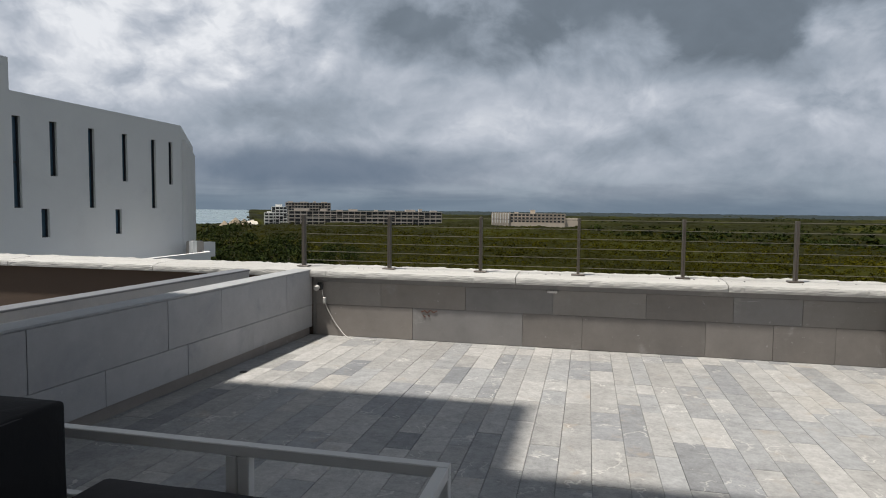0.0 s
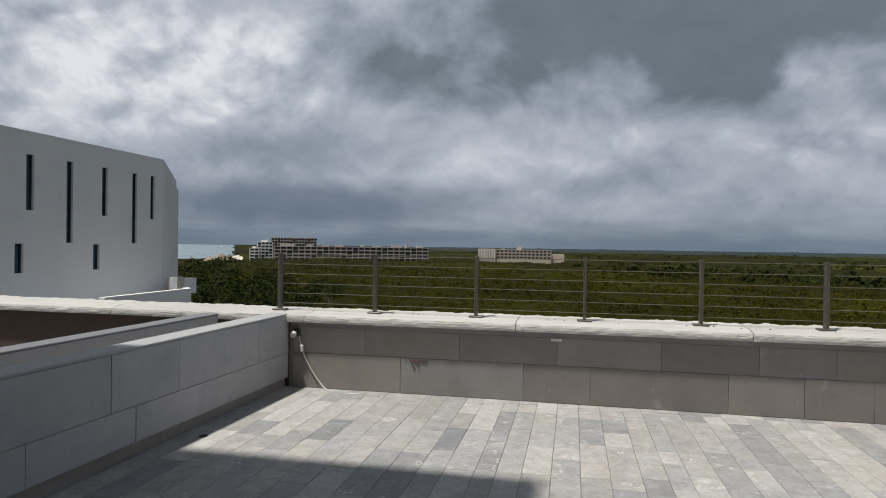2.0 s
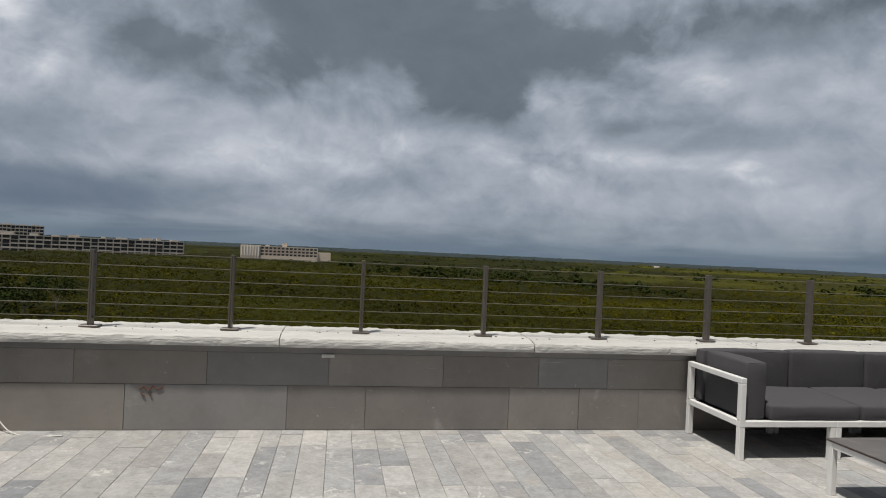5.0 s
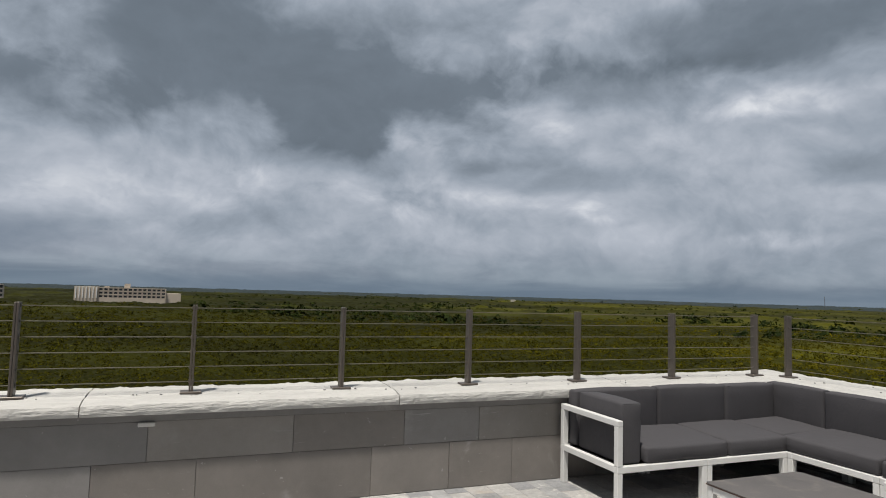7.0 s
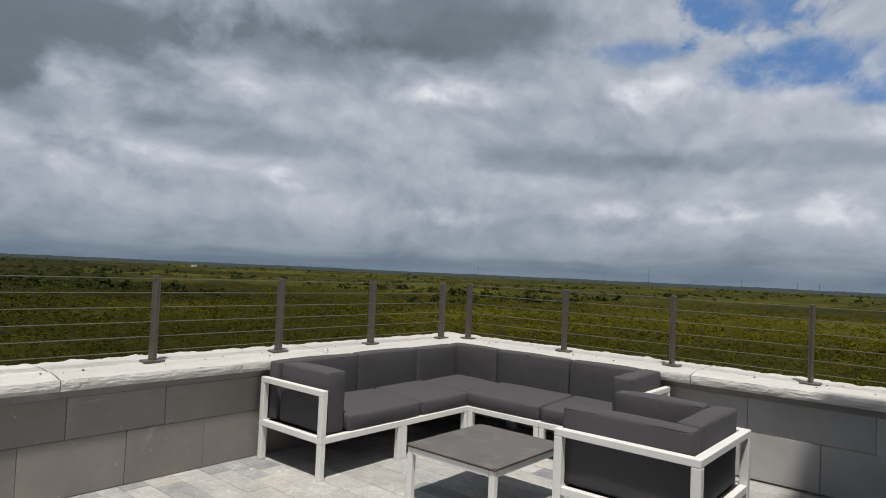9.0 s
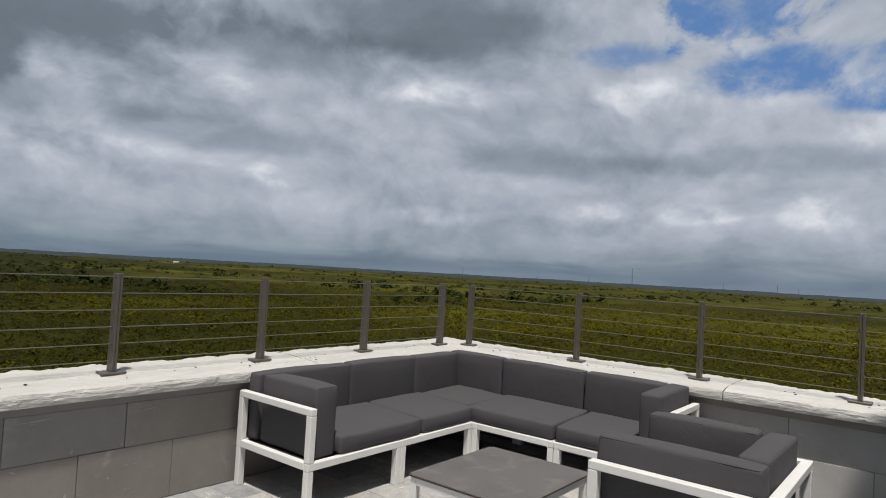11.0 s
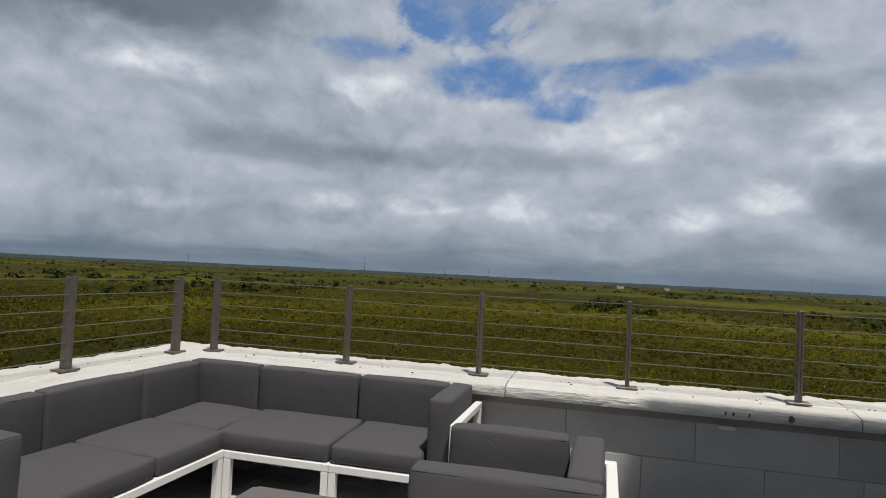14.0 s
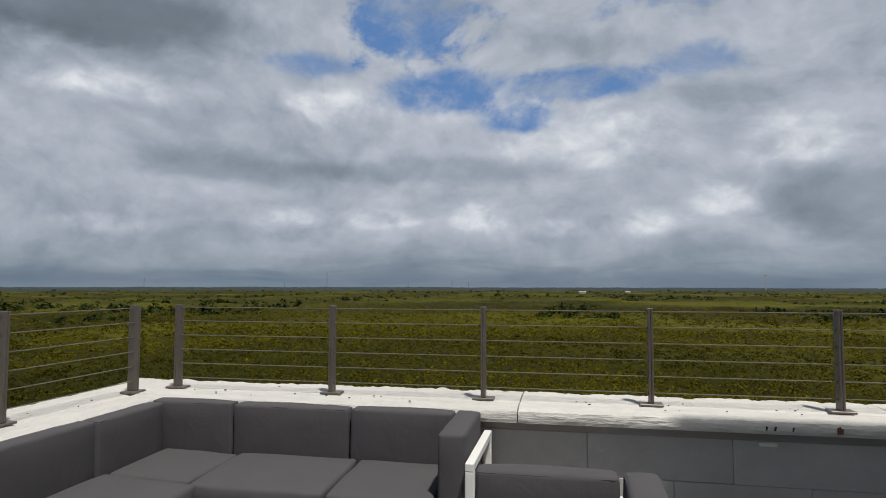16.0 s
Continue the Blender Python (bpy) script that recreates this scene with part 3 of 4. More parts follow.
def build_sea():
    bm = bmesh.new()
    ring = [toward(a, 0) for a in (-75, -60, -45, -35, -30.2)]
    near = [bm.verts.new((3 + v[0] * 560, -5 + v[1] * 560, 0)) for v in ring]
    far = [bm.verts.new((3 + v[0] * 4790, -5 + v[1] * 4790, 0)) for v in ring]
    for i in range(4):
        bm.faces.new((near[i], near[i + 1], far[i + 1], far[i]))
    bm.normal_update()
    bmesh.ops.translate(bm, verts=bm.verts, vec=(0, 0, GROUND_Z + 0.5))
    bmesh.ops.recalc_face_normals(bm, faces=bm.faces)
    tagged(link_mesh("water", bm, SEA), "pale grey green sea under rain cloud", "sea", kind="structure")
    bm = bmesh.new()
    a0, a1, a2 = (Vector(toward(d, 0)) for d in (-36, -31.5, -29.5))
    pts = [a0 * 500, a1 * 480, a2 * 640, a2 * 1100, a1 * 760, a0 * 585]
    top = [bm.verts.new((3 + p.x, -5 + p.y, GROUND_Z + 2.6)) for p in pts]
    bm.faces.new(top)
    bm.normal_update()
    tagged(link_mesh("beach", bm, SAND), "pale sand beach at the edge of the sea", "beach", kind="structure")


def place_on_bearing(azimuth, distance, z=GROUND_Z, face=None):
    v = toward(azimuth, 0)
    return pose(3 + v[0] * distance, -7 + v[1] * distance, z, 0, 0, -azimuth if face is None else face)


def storey_block(name, m, width, depth, storeys, height, bays, wall, label, balcony=True, recess=DARK_OPENING, base=0.0, roof_boxes=()):
    """A far building: floors with a recessed bay for each room, slabs between, and a roof edge. Front faces -y."""
    t = thing(name, m, label, "building")
    front = 0.9 if balcony else 0.5
    part("wall", box(-width / 2, front, 0, width / 2, depth, base + storeys * height + 0.3), wall, t)
    if base:
        part("plinth", box(-width / 2, 0, 0, width / 2, 0.89, base), wall, t)
    bay = width / bays
    for f in range(storeys + 1):
        z = base + f * height
        part("floor_slab", box(-width / 2 - 0.2, -0.5 if balcony else 0.1, z - 0.25, width / 2 + 0.2, front - 0.02, z + (0.45 if f == storeys else 0.1)), wall, t)
    for b in range(bays + 1):
        x = -width / 2 + b * bay
        part("pier", box(x - bay * 0.09, 0, base, x + bay * 0.09, front - 0.03, base + storeys * height - 0.26), wall, t)
    pane = bpy.data.meshes.new("window")
    bm = box(-bay * 0.4, 0.55, 0.1, bay * 0.4, 0.86, height - 0.3) if balcony else box(-bay * 0.32, 0.40, 1.0, bay * 0.32, 0.49, height - 0.7)
    bm.to_mesh(pane)
    bm.free()
    pane.materials.append(recess)
    rail = bpy.data.meshes.new("balcony")
    bm = box(-bay * 0.4, -0.42, 0.1, bay * 0.4, -0.3, 0.95)
    bm.to_mesh(rail)
    bm.free()
    rail.materials.append(wall)
    for f in range(storeys):
        for b in range(bays):
            at = (-width / 2 + (b + 0.5) * bay, 0, base + f * height)
            w = new("window", pane)
            w.parent, w.location = t, at
            if balcony and (b * 7 + f * 3) % 5:
                r = new("balcony", rail)
                r.parent, r.location = t, at
    for x0, x1, h in roof_boxes:
        part("roof_house", box(x0, 2, base + storeys * height + 0.3, x1, depth - 2, base + storeys * height + 0.3 + h), wall, t)
    return t


def build_far_buildings():
    storey_block("resort_hotel", place_on_bearing(-19.95, 640), 154, 18, 4, 3.6, 26, FACADE_GREY, "long weathered four storey resort hotel with balconies", base=4.5, roof_boxes=((-72, -58, 2.6), (-46, -40, 1.8), (-30, -24, 1.2), (-18, -9, 2.0), (8, 12, 1.6), (20, 29, 1.2), (40, 50, 2.0), (54, 57, 2.8), (66, 72, 1.4)))
    storey_block("resort_hotel", place_on_bearing(-25.1, 760), 52, 22, 8, 3.3, 15, FACADE_GREY, "tall grey resort hotel with rows of dark balconies", base=1.5, roof_boxes=((-24, -18, 1.4), (-10, 0, 1.2), (6, 9, 1.6), (15, 22, 1.2)))
    storey_block("apartment_building", place_on_bearing(-27.6, 700), 16, 20, 6, 3.3, 4, RENDER_WHITE, "stepped white apartment building by the beach", base=3.0, roof_boxes=((-4, 3, 2.4),))
    storey_block("apartment_building", place_on_bearing(-28.5, 690), 9, 16, 4, 3.3, 2, RENDER_WHITE, "low white apartment building by the beach", base=3.0, roof_boxes=((-2, 2, 1.6),))
    t = storey_block("office_building", place_on_bearing(-4.4, 720), 62, 26, 3, 3.5, 14, FACADE_TAN, "low tan building with a flat roof among mangroves", balcony=False, base=7.5, roof_boxes=((-26, -22, 1.0),))
    part("stair_tower", box(-8, 4, 18.0, -2.5, 12, 22.6), FACADE_TAN, t)
    part("annex", box(31, 3, 0, 46, 20, 13.6), FACADE_TAN, t)
    part("end_wing", box(-52, -1, 0, -31.2, 22, 18.8), FACADE_TAN, t)
    for i in range(7):
        part("fin", box(-51 + i * 3, -1.8, 7.5, -50.2 + i * 3, -1.02, 18.6), RENDER_WHITE, t)
    # palapa roofs on the beach
    for azimuth, d, r, h in ((-31.3, 560, 9, 8), (-30.6, 575, 7, 6.5), (-32.2, 545, 6, 5.5)):
        v = toward(azimuth, 0)
        t = thing("palapa", pose(3 + v[0] * d, -7 + v[1] * d, GROUND_Z + 2.5), "thatched palm roof shelter on the beach", "palapa", "beach shelters")
        bm = bmesh.new()
        bmesh.ops.create_cone(bm, cap_ends=True, segments=14, radius1=r, radius2=0.3, depth=h, matrix=Matrix.Translation((0, 0, 3 + h / 2)))
        part("roof", bm, THATCH, t)
        for i in range(6):
            a = i * math.pi / 3
            part("post", tube((math.cos(a) * r * 0.8, math.sin(a) * r * 0.8, 0), (math.cos(a) * r * 0.8, math.sin(a) * r * 0.8, 3.4), 0.2, 6), BARK, t)
    # masts and a wind turbine on the skyline
    for azimuth, d, h in ((68.2, 2600, 76), (53.2, 2500, 46), (64.5, 2900, 34), (75.5, 2900, 40), (79.5, 3000, 44), (81, 3100, 36), (60.0, 3000, 30)):
        v = toward(azimuth, 0)
        t = thing("radio_mast", pose(3 + v[0] * d, -5 + v[1] * d, GROUND_Z), "thin grey lattice radio mast on the skyline", "mast", "skyline masts")
        bm = bmesh.new()
        for k in range(3):
            a = k * 2.094
            tube((math.cos(a) * 1.3, math.sin(a) * 1.3, 0), (math.cos(a) * 0.5, math.sin(a) * 0.5, h), 0.22, 4, bm)
        part("legs", bm, POST_METAL, t)
        bm = bmesh.new()
        for s in range(int(h / 5)):
            z, q = s * 5, 1.3 - 0.8 * s * 5 / h
            for k in range(3):
                a, b = k * 2.094, (k + 1) * 2.094
                tube((math.cos(a) * q, math.sin(a) * q, z), (math.cos(b) * q, math.sin(b) * q, z + 4.5), 0.12, 4, bm)
        part("lattice", bm, POST_METAL, t)
    v = toward(105.9, 0)
    t = thing("wind_turbine", pose(3 + v[0] * 2700, -5 + v[1] * 2700, GROUND_Z, 0, 0, 75), "distant white wind turbine standing still", "wind turbine")
    bm = bmesh.new()
    bmesh.ops.create_cone(bm, cap_ends=True, segments=10, radius1=1.6, radius2=0.9, depth=62, matrix=Matrix.Translation((0, 0, 31)))
    part("tower", bm, FACADE_GREY, t)
    part("nacelle", box(-1.4, -3, 61, 1.4, 4, 64, 0.4), FACADE_GREY, t)
    for k in range(3):
        a = 0.4 + k * 2.094
        part("blade", tube((0, -3.4, 62.5), (math.sin(a) * 17, -3.4, 62.5 + math.cos(a) * 17), 0.5, 5), FACADE_GREY, t)
    for azimuth, d, w in ((91.1, 1500, 16), (95.0, 1600, 12), (28.25, 1700, 13)):
        t = thing("farm_shed", place_on_bearing(azimuth, d), "small pale shed far off on the marsh", "shed", "far sheds")
        part("wall", box(-w / 2, 0, 0, w / 2, 6, 7.2), FACADE_GREY, t)
        bm = bmesh.new()
        for x in (-w / 2 - 0.4, w / 2 + 0.4):
            for y, z in ((-0.5, 7.2), (3, 8.6), (6.5, 7.2)):
                bm.verts.new((x, y, z))
        bm.verts.ensure_lookup_table()
        v = bm.verts
        for f in ((0, 1, 4, 3), (1, 2, 5, 4), (0, 3, 5, 2), (0, 2, 1), (3, 4, 5)):
            bm.faces.new([v[i] for i in f])
        bmesh.ops.recalc_face_normals(bm, faces=bm.faces)
        part("roof", bm, FACADE_GREY, t)


def prism(points, z0, z1):
    """An upright prism over a ground outline."""
    bm = bmesh.new()
    low = [bm.verts.new((x, y, z0)) for x, y in points]
    high = [bm.verts.new((x, y, z1)) for x, y in points]
    bm.faces.new(low[::-1])
    bm.faces.new(high)
    for i in range(len(points)):
        j = (i + 1) % len(points)
        bm.faces.new((low[i], low[j], high[j], high[i]))
    bmesh.ops.recalc_face_normals(bm, faces=bm.faces)
    return bm


def build_white_building():
    """The neighbouring block: a long plain face along x = -24 with slot windows, and a slatted end."""
    t = thing("white_building", pose(0, 0, 0), "plain off-white rendered building with narrow slot windows", "building")
    slots = [(18.15, 0.46, 1.40, 5.88), (20.32, 0.46, 3.06, 5.88), (22.89, 0.44, 1.42, 5.86), (25.49, 0.44, 3.02, 5.85), (28.05, 0.44, 1.42, 5.8), (29.75, 0.40, 3.0, 5.82), (19.71, 0.5, -0.12, 1.36), (24.87, 0.5, -0.12, 1.34)]
    wall = part("wall", prism([(-24, -6), (-24, 30.85), (-32.6, 44.6), (-46, 44.6), (-46, -6)], GROUND_Z, 7.05), RENDER_WHITE, t)
    part("stair_block", box(-40, 2, 7.05, -24.02, 17.84, 8.6), RENDER_WHITE, t)
    cutter = bmesh.new()
    for y, w, z0, z1 in slots:
        box(-24.35, y - w / 2, z0, -23.9, y + w / 2, z1, 0, cutter)
    cut = link_mesh("cutter", cutter, RENDER_WHITE)
    mod = wall.modifiers.new("openings", "BOOLEAN")
    mod.object, mod.solver = cut, "EXACT"
    bpy.context.view_layer.update()
    made = bpy.data.meshes.new_from_object(wall.evaluated_get(bpy.context.evaluated_depsgraph_get()))
    wall.modifiers.clear()
    wall.data = made
    bpy.data.objects.remove(cut)
    for y, w, z0, z1 in slots:
        win = part("window", box(-24.34, y - w / 2 + 0.02, z0 + 0.02, -24.22, y + w / 2 - 0.02, z1 - 0.02), WINDOW_GLASS, t)
        frame_mesh = bmesh.new()
        for s in (-1, 1):
            box(-24.21, y + s * (w / 2 - 0.05) - 0.03, z0, -24.12, y + s * (w / 2 - 0.05) + 0.03, z1, 0, frame_mesh)
        for z in [z0 + 0.03, z1 - 0.03] + ([(z0 + z1) / 2] if z1 - z0 > 3.5 else []):
            box(-24.205, y - w / 2, z - 0.03, -24.13, y + w / 2, z + 0.03, 0, frame_mesh)
        part("window_frame", frame_mesh, DARK_OPENING, win)
    # upright fins on the slanting end
    a, b = Vector((-24, 30.85, 0)), Vector((-32.6, 44.6, 0))
    out = Vector((15.1, 9.5, 0)).normalized()
    for i in range(11):
        p = a.lerp(b, 0.07 + i * 0.085) + out * 0.12
        low, high = (0.5, 5.6) if i % 2 else (-3.0, 6.2)
        bm = bmesh.new()
        bmesh.ops.create_cube(bm, size=1.0, matrix=Matrix.Translation(p + Vector((0, 0, (low + high) / 2))) @ Matrix.Rotation(math.atan2(15.1, -9.5), 4, "Z") @ Matrix.Diagonal((0.22, 0.24, high - low, 1)))
        part("fin", bm, RENDER_WHITE, t)
    part("podium", prism([(-23.97, 6), (-21.0, 22.0), (-21.0, 29.6), (-27.5, 36.5), (-30, 36.5), (-23.97, 30.9)], GROUND_Z, -2.0), RENDER_WHITE, t)
    part("podium_parapet", prism([(-21.35, 22.0), (-21.0, 22.0), (-21.0, 29.6), (-27.5, 36.5), (-27.8, 36.2), (-21.35, 29.4)], -1.99, -1.42), RENDER_WHITE, t)
    part("roof_vent", box(-22.9, 29.6, -1.98, -22.1, 30.6, -0.75, 0.1), FACADE_GREY, t)
    part("roof_vent", tube((-21.9, 29.0, -1.98), (-21.9, 29.0, -0.7), 0.25, 10), RENDER_WHITE, t)
    part("ramp_wall", prism([(-23.95, 31.2), (-23.4, 30.9), (-22.6, 32.6), (-23.3, 33.0)], -1.98, -0.95), RENDER_WHITE, t)


build_ground()
build_sea()
build_thicket()
build_far_woods()
build_far_buildings()
build_white_building()
for i, (az_, d_, h_, s_) in enumerate(((-31.5, 118, 15, 4.6), (-30.0, 135, 14.5, 5), (-28.2, 120, 13, 4.4), (-33.2, 100, 14, 4.2), (-26.0, 150, 12.5, 4.6), (-24.0, 175, 12.0, 4.6), (-33.5, 145, 16, 5), (-29.0, 170, 15, 5), (-26.8, 200, 14, 5), (-31.8, 200, 16.5, 5.5), (-22.0, 190, 11.0, 4.5))):
    v_ = toward(az_, 0)
    build_tree(3 + v_[0] * d_, -7 + v_[1] * d_, h_ - 1.5, s_, 40 + i)
for i, (az_, d_, h_) in enumerate(((-29.3, 92, 10.0), (-27.8, 95, 9.6), (-30.9, 88, 10.2), (-26.2, 99, 9.4))):
    v_ = toward(az_, 0)
    build_palm(3 + v_[0] * d_, -7 + v_[1] * d_, h_, 60 + i)


# ---- the terrace ----
EAST, SOUTH = 8.88, -9.4
floor = tagged(link_mesh("floor", box(-0.8, SOUTH, -0.30, EAST + 0.02, 0.02, -0.012), GROUT), "grey limestone plank floor of a roof terrace", "floor", kind="structure")

north = tagged(link_mesh("wall_north", box(-0.10, 0.02, -0.3, EAST + 0.5, 0.42, 0.724), GROUT), "low parapet wall faced with grey stone slabs", "parapet", kind="structure")
north_west = tagged(link_mesh("wall_north_west", box(-9.0, 0.0, -3.2, -0.102, 0.42, 0.724), BROWN_WALL), "brown rendered wall of a sunken patio", "wall", kind="structure")
east = tagged(link_mesh("wall_east", box(EAST + 0.02, SOUTH, -0.3, EAST + 0.42, 0.018, 0.724), GROUT), "low parapet wall faced with grey stone slabs", "parapet", kind="structure")
patio = tagged(link_mesh("patio_floor", box(-9.0, SOUTH, -3.3, -1.30, -0.002, -3.1), GROUT), "dim floor of the sunken patio next door", "floor", kind="structure")
patio_west = tagged(link_mesh("wall_patio_west", box(-9.3, SOUTH, -3.2, -9.002, 0.42, 0.70), BROWN_WALL), "brown rendered wall of a sunken patio", "wall", kind="structure")


def slab(parent, x0, z0, x1, z1, proud, material, along="x", at=0.0):
    """One facing slab on a wall: along x at y = at, or along y at x = at."""
    if along == "x":
        bm = box(x0, at - proud, z0, x1, at + 0.019, z1, 0.002)
    else:
        bm = box(at - proud, x0, z0, at + 0.019, x1, z1, 0.002)
    return part("slab", bm, material, parent)


rng = random.Random(4)
upper = [-0.05, 0.79, 1.83, 2.84, 3.85, 4.74, 5.41, 6.45, 7.3, 8.2, EAST - 0.02]
lower = [-0.05, 1.19, 2.50, 3.17, 4.47, 5.14, 5.73, 6.6, 7.7, EAST - 0.02]
for edges, z0, z1 in ((upper, 0.3865, 0.665), (lower, 0.004, 0.384)):
    for a, b in zip(edges, edges[1:]):
        slab(north, a + 0.0013, z0, b - 0.0013, z1, rng.uniform(0.0, 0.009), WALL_SLAB)
part("trim_strip", box(-0.05, -0.012, 0.668, EAST - 0.02, 0.018, 0.720, 0.002), WALL_SLAB, north)
upper = [SOUTH, -8.4, -7.5, -6.6, -5.7, -4.95, -4.05, -3.15, -2.4, -1.5, -0.6, -0.02]
lower = [SOUTH, -8.0, -6.9, -5.9, -5.1, -4.5, -3.69, -2.9, -1.9, -0.9, -0.02]
for edges, z0, z1 in ((upper, 0.3865, 0.665), (lower, 0.004, 0.384)):
    for a, b in zip(edges, edges[1:]):
        slab(east, a + 0.0013, z0, b - 0.0013, z1, rng.uniform(0.0, 0.009), EAST_SLAB, "y", EAST)
part("trim_strip", box(EAST - 0.012, SOUTH, 0.668, EAST + 0.018, -0.02, 0.720, 0.002), WALL_SLAB, east)


def coping_stone(length, seed):
    """A rough-cast white coping length along x with a sloping top, a post groove and chipped edges. Front edge at y = 0."""
    bm = bmesh.new()
    profile = [(0.0, 0.026), (-0.005, 0.05), (-0.002, 0.078), (0.008, 0.099), (0.05, 0.108), (0.10, 0.116), (0.20, 0.125), (0.232, 0.112), (0.27, 0.125), (0.35, 0.128), (0.44, 0.130), (0.53, 0.129), (0.60, 0.129), (0.655, 0.118), (0.67, 0.06), (0.67, 0.026)]
    n = max(3, int(length / 0.025))
    rows = []
    for i in range(n + 1):
        x = length * i / n
        row = []
        for k, (y, z) in enumerate(profile):
            w = noise.noise_vector(Vector((x * 7 + seed * 9.1, k * 0.7, seed))) * 0.007
            w += noise.noise_vector(Vector((x * 31 + seed, k * 1.9, seed))) * 0.0035
            if k in (12, 13):
                w = w * 2.6
            if z == 0.026:
                w = w * 0.15
            row.append(bm.verts.new((x + (w.x if 0 < i < n else 0), y + w.y, max(0.0255, z + w.z))))
        rows.append(row)
    for a, b in zip(rows, rows[1:]):
        for k in range(len(profile)):
            j = (k + 1) % len(profile)
            bm.faces.new((a[k], b[k], b[j], a[j]))
    bm.faces.new(rows[0])
    bm.faces.new(rows[-1][::-1])
    bmesh.ops.recalc_face_normals(bm, faces=bm.faces)
    return bm


coping = tagged(new("coping"), "rough white painted coping on the parapet", "coping", kind="structure")
cuts = [-9.3, -6.9, -4.6, -2.3, 0.12, 2.42, 4.66, 6.9, EAST - 0.10]
for i, (a, b) in enumerate(zip(cuts, cuts[1:])):
    c = part("coping_stone", coping_stone(b - a - 0.008, i), COPING, coping)
    c.matrix_local = pose(a + 0.004, -0.095, 0.7015)
cuts = [-0.095 + 0.67, -2.70, -5.05, -7.3, SOUTH]
for i, (a, b) in enumerate(zip(cuts, cuts[1:])):
    c = part("coping_stone", coping_stone(a - b - 0.008, 20 + i), COPING, coping)
    c.matrix_local = pose(EAST - 0.095, a - 0.004, 0.7015, 0, 0, -90)


def build_post(name="railing_post"):
    t = thing(name, pose(0, 0, 0), "bronze grey steel railing post on a square plate", "railing post", "posts of the railing")
    part("base_plate", box(-0.075, -0.055, 0, 0.075, 0.055, 0.016, 0.003), POST_METAL, t)
    part("upright", box(-0.0155, -0.039, 0.017, -0.0012, 0.039, 0.655, 0.002), POST_METAL, t)
    part("upright", box(0.0012, -0.039, 0.017, 0.0155, 0.039, 0.655, 0.002), POST_METAL, t)
    for z in RODS:
        part("spacer", box(-0.020, -0.011, z - 0.011, 0.020, 0.011, z + 0.011), POST_METAL, t)
    return t


RODS = (0.085, 0.195, 0.305, 0.415, 0.525, 0.632)
TOP = 0.828
north_posts = [-0.295 + 1.134 * i for i in range(9)]
east_posts = [-0.02, -1.30, -2.44, -3.58, -4.74, -5.9, -7.05, -8.2]
first = build_post()
first.matrix_world = pose(north_posts[0], 0.175, TOP)
for x in north_posts[1:]:
    copy_thing(first, pose(x, 0.175, TOP))
for y in east_posts:
    copy_thing(first, pose(EAST + 0.165, y, TOP, 0, 0, 90))
railing = thing("railing_rods", pose(0, 0, TOP), "thin dull steel rods strung between the railing posts", "railing")
for z in RODS:
    part("rod", tube((north_posts[0], 0.175, z), (north_posts[-1] + 0.04, 0.175, z), 0.0032, 6), ROD_METAL, railing)
    part("rod", tube((EAST + 0.165, east_posts[0] + 0.04, z), (EAST + 0.165, east_posts[-1], z), 0.0032, 6), ROD_METAL, railing)

# the double wall beside the terrace, a little out of square
SKEW = -1.6
west = tagged(new("wall_west"), "low grey stone wall with a pale top", "wall", kind="structure")
west.matrix_world = pose(-0.10, -0.10, 0, 0, 0, SKEW)
part("core", box(-0.215, -9.2, -0.3, -0.05, 0.09, 0.79), GROUT, west)
part("wall_top", box(-0.225, -9.2, 0.792, 0.004, 0.09, 0.812, 0.004), TOPPING, west)
part("plinth", box(-0.049, -9.2, -0.012, -0.03, 0.07, 0.10, 0.003), WALL_SLAB, west)
for edges, z0, z1 in (([0.09, -0.55, -1.8, -2.55, -3.86, -5.0, -6.1, -7.3, -9.2], 0.375, 0.789), ([0.09, -1.25, -2.3, -3.23, -4.4, -5.6, -6.9, -9.2], 0.102, 0.371)):
    for a, b in zip(edges, edges[1:]):
        part("slab", box(-0.049, b + 0.002, z0, 0.0 + rng.uniform(-0.003, 0.003), a - 0.002, z1, 0.002), BLUE_SLAB, west)
outer = tagged(new("wall_west_outer"), "second low grey stone wall with a dark grey top", "wall", kind="structure")
outer.matrix_world = pose(-0.10, -0.10, 0, 0, 0, SKEW)
part("core", box(-0.87, -9.2, -3.3, -0.70, -0.20, 0.79), BLUE_SLAB, outer)
part("wall_top", box(-0.88, -9.2, 0.792, -0.69, -0.19, 0.812, 0.004), DARK_TOP, outer)
trough = tagged(link_mesh("trough_floor", box(-0.699, -9.2, 0.30, -0.217, 0.09, 0.42), GROUT), "cement floor between the two low walls", "floor", kind="structure")
trough.matrix_world = pose(-0.10, -0.10, 0, 0, 0, SKEW)

# the house that shades the near end of the terrace
house = tagged(link_mesh("wall_south", box(-1.2, SOUTH - 0.3, -0.3, EAST + 0.42, SOUTH - 0.002, 3.55), BUILDING_WALL), "pale rendered wall of the house behind the terrace", "wall", kind="structure")
ceiling = tagged(link_mesh("ceiling", box(-1.2, SOUTH - 0.3, 3.56, 8.0, -4.42, 3.86), BUILDING_WALL), "flat roof slab overhanging the terrace", "roof slab", kind="structure")
ceiling_2 = tagged(link_mesh("ceiling_2", box(-1.2, -4.418, 3.56, 1.76, -3.08, 3.86), BUILDING_WALL), "flat roof slab overhanging the terrace", "roof slab", kind="structure")


